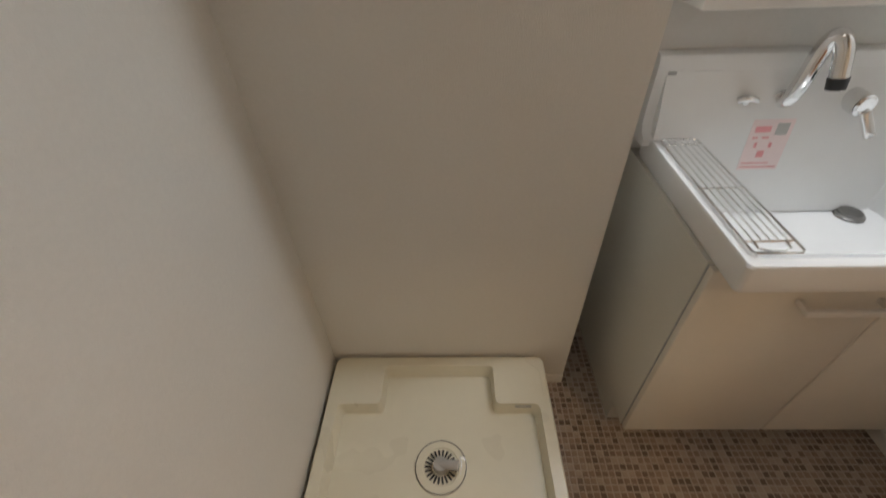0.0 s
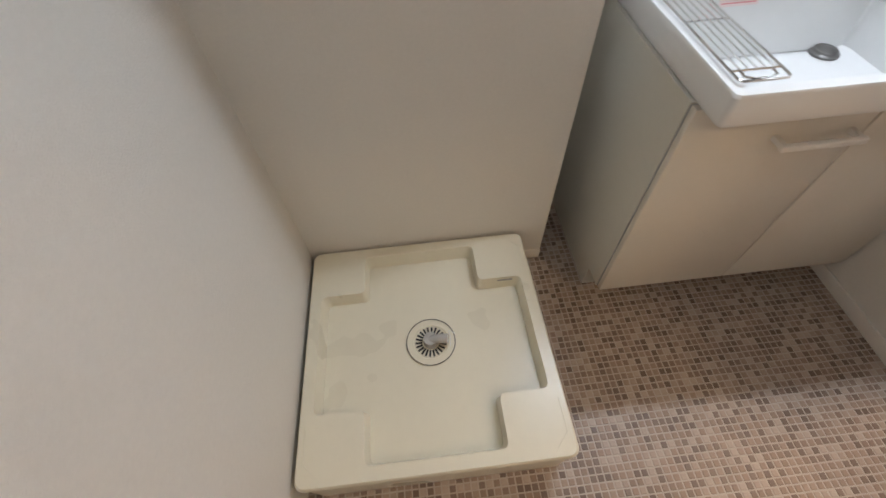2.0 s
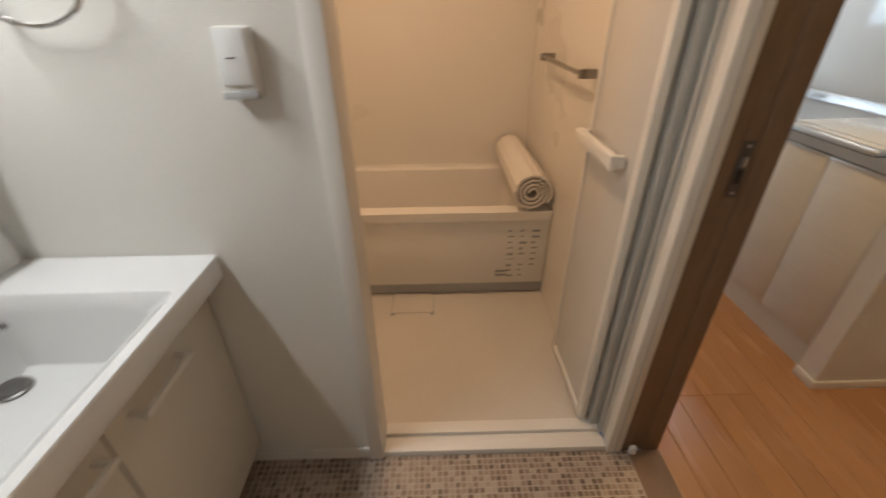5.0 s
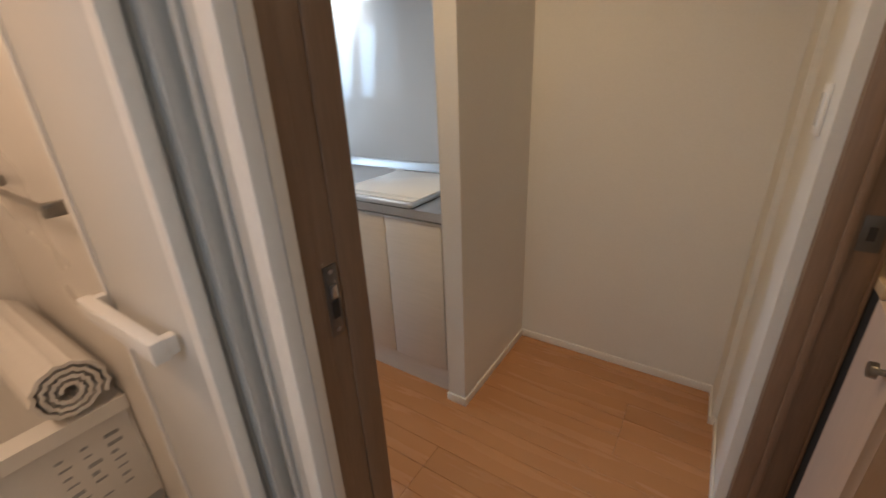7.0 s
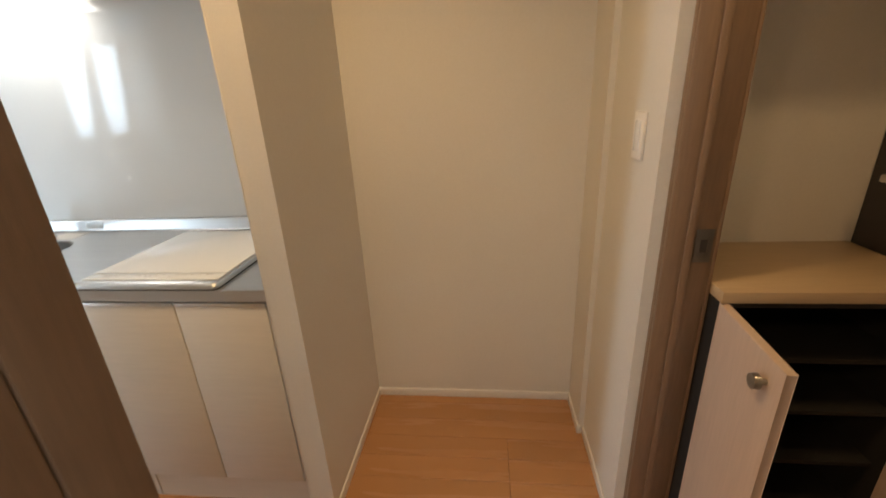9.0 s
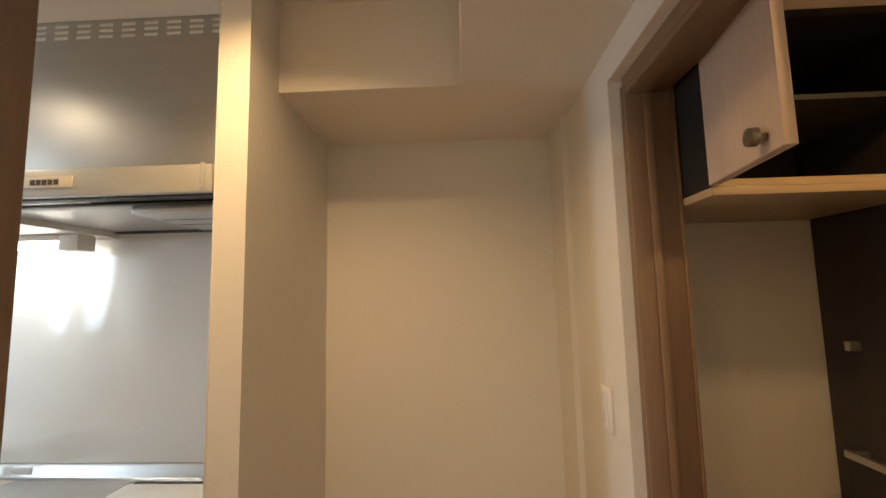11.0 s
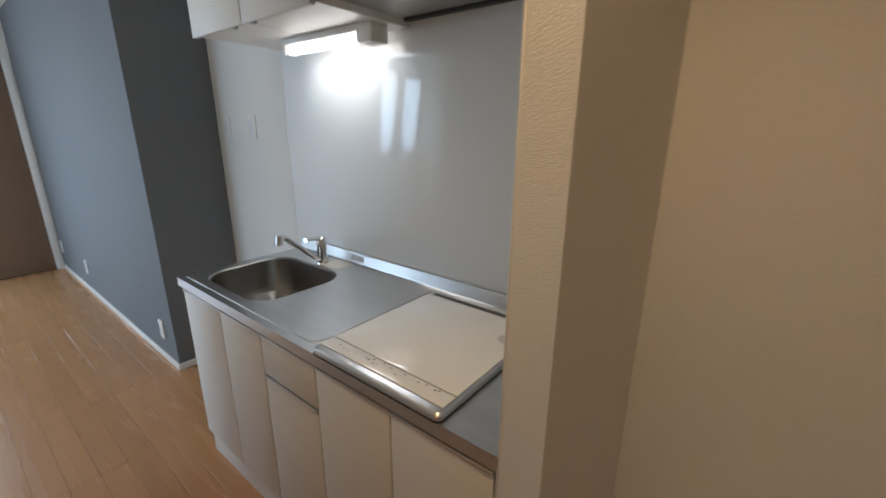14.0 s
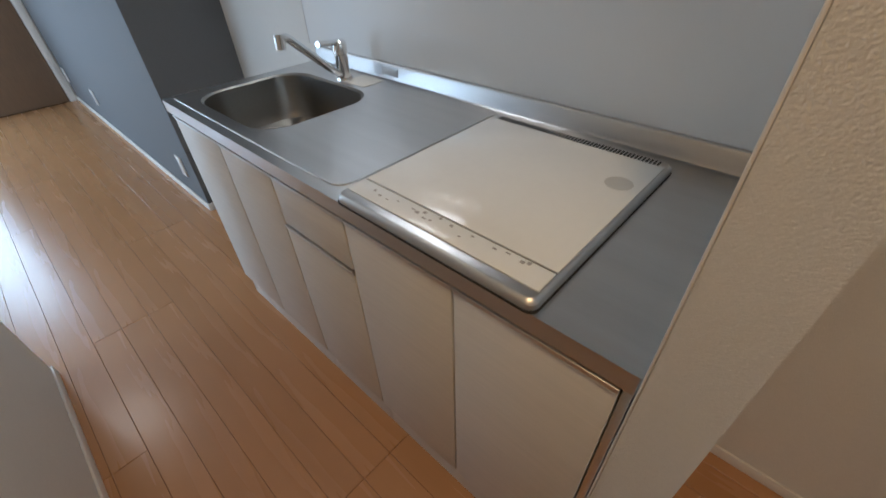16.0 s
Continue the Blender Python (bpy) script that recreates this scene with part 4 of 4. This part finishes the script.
def kitchen_tap():
    x, y = 3.262, -2.745
    t = thing("kitchen_tap", (x, y, 0.85), "chrome kitchen mixer tap with long spout", "tap")
    b = bmesh.new()
    rod(b, (x, y, 0.850), (x, y, 0.857), 0.029, 0.027, 24)
    rod(b, (x, y, 0.857), (x, y, 0.930), 0.0225, 0.0215, 24)
    part("body", b, CHROME, t)
    h = bmesh.new()
    rod(h, (x, y, 0.931), (x, y, 0.966), 0.0235, 0.0225, 24)
    rod(h, (x, y, 0.966), (x, y, 0.973), 0.0225, 0.015, 24)
    cap = part("lever_cap", h, CHROME, t)
    lever = tube(bmesh.new(), ((x - 0.004, y + 0.012, 0.966), (x - 0.014, y + 0.05, 0.974), (x - 0.026, y + 0.095, 0.978)), 0.0085, 12, 2)
    part("lever", lever, CHROME, cap)
    sp = part("spout", tube(bmesh.new(), ((x - 0.002, y + 0.012, 0.868), (x - 0.010, y + 0.036, 0.880), (x - 0.060, y + 0.185, 1.000), (x - 0.072, y + 0.216, 1.026), (x - 0.082, y + 0.240, 1.024)), 0.0115, 16, 2), CHROME, t)
    e = bmesh.new()
    rod(e, (x - 0.082, y + 0.241, 1.037), (x - 0.084, y + 0.246, 1.000), 0.0150, 0.0138, 20)
    part("nozzle", e, CHROME, sp)
    lone("label_card", boxes((3.135, -2.815, 0.8503, 3.245, -2.722, 0.8512)), LABEL, "white paper card lying by the tap", "card")


kitchen_tap()


def hob():
    t = thing("induction_hob", (2.41, -2.5, 0.85), "white glass induction hob with steel frame", "hob")
    x0, x1, y0, y1 = 2.190, 2.632, -2.768, YF + 0.001
    bm = bmesh.new()
    o = rounded(x0, y0, x1, y1, 0.016, 5)
    loft(bm, [(o, 0.8502), (o, 0.863), (shrink(o, 0.004, 2.41, -2.51), 0.869), (shrink(o, 0.008, 2.41, -2.51), 0.8705)], close_last=True)
    part("frame", bm, STEEL, t)
    seal = bmesh.new()
    edge = shrink(o, -0.0022, 2.41, -2.51)
    loft(seal, [(edge, 0.8501), (edge, 0.8530)], close_last=True)
    part("seal", seal, BLACK, t, "thin black seal round the frame")
    part("glass_top", boxes((x0 + 0.008, y0 + 0.036, 0.8706, x1 - 0.008, -2.3275, 0.8738), bevel=0.001), HOB_WHITE, t)
    part("control_strip", boxes((x0 + 0.008, -2.3235, 0.8706, x1 - 0.008, -2.278, 0.8735), bevel=0.001), HOB_WHITE, t)
    part("glass_joint", boxes((x0 + 0.008, -2.3273, 0.8706, x1 - 0.008, -2.3237, 0.8718)), SINK_STEEL, t)
    for k in range(52):
        x = x0 + 0.022 + k * 0.0077
        part("vent_slot", boxes((x, y0 + 0.010, 0.8702, x + 0.0042, y0 + 0.030, 0.8712)), BLACK, t)
    b = bmesh.new()
    n = 28
    vo = [b.verts.new((2.240 + 0.026 * math.cos(2 * math.pi * k / n), -2.617 + 0.026 * math.sin(2 * math.pi * k / n), 0.8741)) for k in range(n)]
    b.faces.new(vo)
    part("round_mark", b, material("pale_mark", (0.50, 0.51, 0.50), 0.3), t, "pale grey round print")
    random.seed(7)
    for x in (2.572, 2.55, 2.53, 2.51, 2.468, 2.457, 2.446, 2.435, 2.424, 2.413, 2.385, 2.358, 2.34, 2.295, 2.272, 2.245, 2.236):
        y = -2.298 - random.uniform(0, 0.022)
        w, h = random.uniform(0.005, 0.010), random.uniform(0.002, 0.007)
        part("touch_mark", boxes((x, y - h, 0.8734, x + w, y, 0.8739)), PRINT, t)


hob()
tagged(structure("wall_panel_kitchen", boxes((2.0375, KY + 0.0005, 0.8995, 3.615, KY + 0.0045, 1.762)), PANEL, "glossy off-white kitchen wall panel", "wall panel"))
structure("trim_panel", boxes((3.6155, KY + 0.0005, 0.8995, 3.623, KY + 0.006, 1.762), bevel=0.001), WHITE_TRIM, "slim white panel edge trim", "trim")
structure("trim_stub", boxes((2.0375, -2.248, 0.0, 2.0408, -2.2395, Z2), bevel=0.0008), WHITE_TRIM, "slim white corner trim", "trim")


def range_hood():
    t = thing("range_hood", (2.44, -2.6, 1.78), "silver flat range hood with steel chimney front", "range hood")
    x0, x1, yf, z0, z1 = 2.044, 2.848, -2.236, 1.786, 1.858
    part("front_band", boxes((x0, yf - 0.022, z0, x1, yf, z1), bevel=0.004), SILVER, t)
    part("top_plate", boxes((x0 + 0.002, KY + 0.006, z1 - 0.012, x1 - 0.002, yf - 0.0225, z1 - 0.001)), SILVER, t)
    for a in (x0, x1 - 0.012):
        part("side_band", boxes((a, KY + 0.006, z0 + 0.014, a + 0.012, yf - 0.0225, z1 - 0.0125)), SILVER, t)
    part("end_cap", boxes((2.062, yf + 0.0002, z0 + 0.006, 2.074, yf + 0.005, z1 + 0.003), bevel=0.002), SILVER, t, "small upright end piece")
    # dark rim round the underside
    for b in ((x0 + 0.001, yf - 0.058, x1 - 0.001, yf - 0.0225), (x0 + 0.001, KY + 0.006, x1 - 0.001, KY + 0.030), (x0 + 0.001, KY + 0.0305, x0 + 0.026, yf - 0.0585), (x1 - 0.026, KY + 0.0305, x1 - 0.001, yf - 0.0585)):
        part("rim", boxes((b[0], b[1], z0 - 0.004, b[2], b[3], z0 + 0.0135), bevel=0.002), BLACK, t, "black lower rim")
    part("inner_sheet", boxes((x0 + 0.027, KY + 0.031, z0 + 0.018, x1 - 0.027, yf - 0.059, z0 + 0.022)), BLACK, t, "dark suction recess")
    plate_ = bmesh.new()
    outline = rounded(x0 + 0.030, KY + 0.034, x1 - 0.030, yf - 0.150, 0.030, 5)
    loft(plate_, [(shrink(outline, 0.012, (x0 + x1) / 2, -2.6), z0 + 0.017), (outline, z0 + 0.012), (outline, z0 + 0.006), (shrink(outline, 0.010, (x0 + x1) / 2, -2.6), z0 + 0.002)], close_last=True)
    part("intake_plate", plate_, HOOD_STEEL, t, "smooth steel intake plate")
    part("lamp_lens", boxes((2.46, yf - 0.112, z0 + 0.006, 2.68, yf - 0.066, z0 + 0.0175), bevel=0.003), WHITE_TRIM, t, "pale lamp lens")
    block = part("filter_block", boxes((x0 + 0.040, KY + 0.18, z0 - 0.026, 2.355, yf - 0.12, z0 + 0.0015), bevel=0.010), SILVER, t, "pale grey filter block")
    for k in range(2):
        y = -2.545 + k * 0.085
        part("slot", boxes((x0 + 0.060, y, z0 - 0.0268, 2.335, y + 0.006, z0 - 0.0255)), DARK_GAP, block)
    part("switch_panel", boxes((2.405, yf + 0.0002, 1.808, 2.540, yf + 0.004, 1.838), bevel=0.001), LABEL, t, "white switch panel with dark buttons")
    for k in range(5):
        part("button", boxes((2.440 + k * 0.0155, yf + 0.0035, 1.815, 2.452 + k * 0.0155, yf + 0.0055, 1.829)), INK, t)
    part("maker_mark", boxes((2.795, yf + 0.0002, 1.815, 2.832, yf + 0.0008, 1.823)), PRINT, t)
    part("chimney", boxes((x0 + 0.002, KY + 0.006, 1.8585, 2.806, -2.425, 2.399), bevel=0.002), HOOD_STEEL, t, "brushed steel chimney front")
    for k in range(9):
        for r in range(3):
            x = 2.762 - k * 0.073
            part("vent_slot", boxes((x - 0.044, -2.4252, 2.338 + r * 0.019, x, -2.4235, 2.347 + r * 0.019)), LABEL, t)


range_hood()


def upper_cabinets():
    for a, b in ((3.194, 3.572), (2.810, 3.190)):
        u = thing("wall_cabinet", ((a + b) / 2, -2.7, 1.86), "pale wood-grain kitchen wall cabinet", "cabinet", "kitchen wall cabinets")
        part("body", boxes((a, KY + 0.006, 1.766, b, -2.476, 2.399)), WHITE_TRIM, u)
        part("door", boxes((a + 0.001, -2.4755, 1.758, b - 0.001, -2.458, 2.396), bevel=0.0012), KITCHEN_FRONT, u)
        x = a + 0.045 if a > 3.0 else b - 0.075
        part("catch", boxes((x, -2.472, 1.7525, x + 0.03, -2.462, 1.7578), bevel=0.001), DARK_STEEL, u, "small dark catch under the door")
    l = thing("worktop_lamp", (3.10, -2.735, 1.72), "white tube lamp fixed under the wall cabinets", "lamp")
    part("housing", boxes((2.912, -2.775, 1.744, 3.350, -2.700, 1.7655), bevel=0.003), WHITE_TRIM, l)
    b = bmesh.new()
    rod(b, (2.914, -2.736, 1.728), (3.346, -2.736, 1.728), 0.0155, seg=18)
    part("tube", b, TUBE, l, "glowing tube")
    part("end_block", boxes((2.836, -2.775, 1.706, 2.911, -2.698, 1.7655), bevel=0.004), WHITE_TRIM, l, "pale end block with pull switch")
    part("far_end_block", boxes((3.3465, -2.765, 1.712, 3.362, -2.706, 1.7655), bevel=0.003), WHITE_TRIM, l)


upper_cabinets()


def plate(name, b, label, category="switch"):
    x0, y0, z0, x1, y1, z1 = b
    t = thing(name, ((x0 + x1) / 2, (y0 + y1) / 2, z0), label, category)
    part("plate", boxes(b, bevel=0.002), WHITE_TRIM, t)
    if x1 - x0 < y1 - y0:
        part("rocker", boxes((x1, y0 + 0.016, z0 + 0.02, x1 + 0.0025, y1 - 0.016, z1 - 0.02), bevel=0.001), CERAMIC, t)
    else:
        part("rocker", boxes((x0 + 0.016, y1, z0 + 0.02, x1 - 0.016, y1 + 0.0025, z1 - 0.02), bevel=0.001), CERAMIC, t)


plate("light_switch", (1.0505, -2.428, 1.155, 1.0585, -2.360, 1.270), "white light switch plate on the cream wall")
plate("light_switch", (3.915, -2.8535, 1.375, 3.985, -2.846, 1.495), "white light switch plate on the beige wall")
plate("light_switch", (4.195, -2.8535, 1.375, 4.265, -2.846, 1.495), "white light switch plate on the beige wall")
plate("wall_outlet", (4.52, -2.4315, 0.16, 4.59, -2.424, 0.28), "white socket plate low on the grey wall", "socket")
plate("wall_outlet", (6.28, -2.4315, 0.18, 6.35, -2.424, 0.30), "white socket plate low on the grey wall", "socket")
plate("wall_outlet", (7.22, -2.4315, 0.19, 7.29, -2.424, 0.31), "white socket plate low on the grey wall", "socket")


# ---- entrance ----
def shoe_cabinet(name, x0, x1, yf, yb, z0, z1, doors, label, shelves, knob_z):
    t = thing(name, ((x0 + x1) / 2, (yf + yb) / 2, z0), label, "shoe cabinet")
    w = 0.016
    # insides and shelves coloured near-black so the open cupboards read dark within
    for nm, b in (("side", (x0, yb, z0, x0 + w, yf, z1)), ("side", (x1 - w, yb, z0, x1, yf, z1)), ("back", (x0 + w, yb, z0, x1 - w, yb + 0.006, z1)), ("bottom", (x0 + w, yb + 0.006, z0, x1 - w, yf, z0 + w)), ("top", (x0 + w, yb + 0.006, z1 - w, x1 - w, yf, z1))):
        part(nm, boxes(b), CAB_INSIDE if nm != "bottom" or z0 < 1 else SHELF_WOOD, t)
    for a in (x0, x1 - w):
        part("edge_strip", boxes((a, yf + 0.0004, z0, a + w, yf + 0.0024, z1)), PALE_WOOD, t, "pale wood edge strip")
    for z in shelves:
        part("shelf", boxes((x0 + w, yb + 0.006, z, x1 - w, yf - 0.03, z + 0.012)), CAB_INSIDE, t, "near-black shelf")
    for hx, ang, sign in doors:
        wd = (x1 - x0) / 2 + (0.008 if z0 < 1 else -0.004)
        d = bmesh.new()
        box(d, 0, -0.018, z0 + 0.003, sign * wd, 0.0, z1 - 0.003, 0.0012)
        m = Matrix.Translation((hx, yf + 0.004, 0)) @ Matrix.Rotation(radians(ang), 4, "Z")
        bmesh.ops.transform(d, matrix=m, verts=d.verts)
        door = part("door", d, PALE_WOOD, t, "open pale wood door")
        k = bmesh.new()
        rod(k, (sign * (wd - 0.045), 0.0, knob_z), (sign * (wd - 0.045), 0.014, knob_z), 0.006, seg=14)
        rod(k, (sign * (wd - 0.045), 0.014, knob_z), (sign * (wd - 0.045), 0.026, knob_z), 0.016, 0.015, seg=20)
        bmesh.ops.transform(k, matrix=m, verts=k.verts)
        part("knob", k, SINK_STEEL, door, "round metal knob")


shoe_cabinet("shoe_cabinet", 0.390, 0.897, -2.200, -2.528, 0.0, 0.848, ((0.8965, -95, -1), (0.394, 88, 1)), "pale wood shoe cabinet standing open with dark shelves", (0.16, 0.33, 0.50, 0.66), 0.795)
shoe_cabinet("wall_shoe_cabinet", 0.390, 0.897, -2.135, -2.528, 1.733, 2.1215, ((0.903, -98, -1), (0.394, 88, 1)), "pale wood wall cupboard standing open above the shelf", (1.93,), 1.765)
part("under_panel", boxes((0.388, -2.528, 1.715, 0.897, -2.135, 1.7325), bevel=0.001), SHELF_WOOD, bpy.data.objects["wall_shoe_cabinet"])
lone("shoe_shelf_top", boxes((0.386, -2.528, 0.8485, 0.898, -2.190, 0.877), bevel=0.0015), SHELF_WOOD, "light brown wooden top board of the shoe cabinet", "board")

# ---- floors, piece by piece ----
def mosaic_floor():
    sub = structure("floor_washroom", boxes((0.085, -1.42, -0.06, 1.73, 0.25, -0.0008)), VINYL_BASE, "brown and beige mosaic pattern washroom floor", "floor")
    pitch, gap, h = 0.0188, 0.0026, 0.0006
    random.seed(11)
    near, verts, faces = [], [], []
    for i in range(int(1.64 / pitch)):
        for j in range(int(1.66 / pitch)):
            x, y = 0.09 + i * pitch, -1.415 + j * pitch
            if x < 0.84 and y > -0.005:
                continue
            if x > 0.965 and y > -0.11:
                continue
            if 0.80 < x < 1.13 and -0.85 < y < -0.53:
                near.append((x, y))
                continue
            a, b = x + gap / 2 + random.uniform(0, 0.0009), y + gap / 2 + random.uniform(0, 0.0009)
            c, d = x + pitch - gap / 2 - random.uniform(0, 0.001), y + pitch - gap / 2 - random.uniform(0, 0.001)
            k = len(verts)
            e = 0.0012
            verts += [(a, b, -0.0006), (c, b, -0.0006), (c, d, -0.0006), (a, d, -0.0006), (a + e, b + e, h), (c - e, b + e, h), (c - e, d - e, h), (a + e, d - e, h)]
            faces += [(k, k + 1, k + 5, k + 4), (k + 1, k + 2, k + 6, k + 5), (k + 2, k + 3, k + 7, k + 6), (k + 3, k, k + 4, k + 7), (k + 4, k + 5, k + 6, k + 7)]
    me = bpy.data.meshes.new("mosaic_tiles")
    me.from_pydata(verts, [], faces)
    me.materials.append(TILE)
    ob = new("mosaic_tiles", me)
    ob.parent = sub
    tagged(ob, "small brown and beige square mosaic pieces", kind="stuff")
    s, e = pitch / 2 - gap / 2 - 0.0005, 0.0012
    pm = bpy.data.meshes.new("tile")
    pm.from_pydata([(-s, -s, -0.0006), (s, -s, -0.0006), (s, s, -0.0006), (-s, s, -0.0006), (-s + e, -s + e, h), (s - e, -s + e, h), (s - e, s - e, h), (-s + e, s - e, h)], [], [(0, 1, 5, 4), (1, 2, 6, 5), (2, 3, 7, 6), (3, 0, 4, 7), (4, 5, 6, 7)])
    pm.materials.append(TILE_PIECE)
    for x, y in near:
        o = new("tile", pm)
        o.location = (x + pitch / 2, y + pitch / 2, 0)
        o.parent = sub


mosaic_floor()


def plank_floor():
    sub = structure("floor_hall", boxes((0.29, -2.90, -0.06, 7.40, -1.50, -0.0012), (3.66, -1.50, -0.06, 7.40, 2.35, -0.0012)), FLOOR_GAP, "orange-brown wooden plank floor with fine joints", "floor")
    w, L = 0.1005, 1.82
    cache = {}

    def plank(x0, x1, y0):
        key = round(x1 - x0, 3)
        if key not in cache:
            bm = bmesh.new()
            hx, hy = (x1 - x0) / 2 - 0.0006, w / 2 - 0.0006
            box(bm, -hx, -hy, -0.001, hx, hy, 0.0015)
            for f in list(bm.faces):
                if f.normal.z > 0.9:
                    bmesh.ops.bevel(bm, geom=list(f.edges), offset=0.0008, segments=1, affect="EDGES")
            me = bpy.data.meshes.new("plank")
            bm.to_mesh(me)
            bm.free()
            me.materials.append(PLANK)
            cache[key] = me
        o = new("plank", cache[key])
        o.location = ((x0 + x1) / 2, y0 + w / 2, 0)
        o.parent = sub

    y = -1.699 - 13 * w
    while y < 2.30:
        lo, hi = (0.385, 7.36) if y < -1.50 else (3.69, 7.36)
        group = math.floor((y + 2.3025) / (3 * w))
        x = 2.56 - 3 * L + (group * 1.197) % L
        while x < hi:
            a, b = max(x, lo), min(x + L, hi)
            if b - a > 0.02 and y > -2.96:
                plank(a, b, y)
            x += L
        y += w


plank_floor()
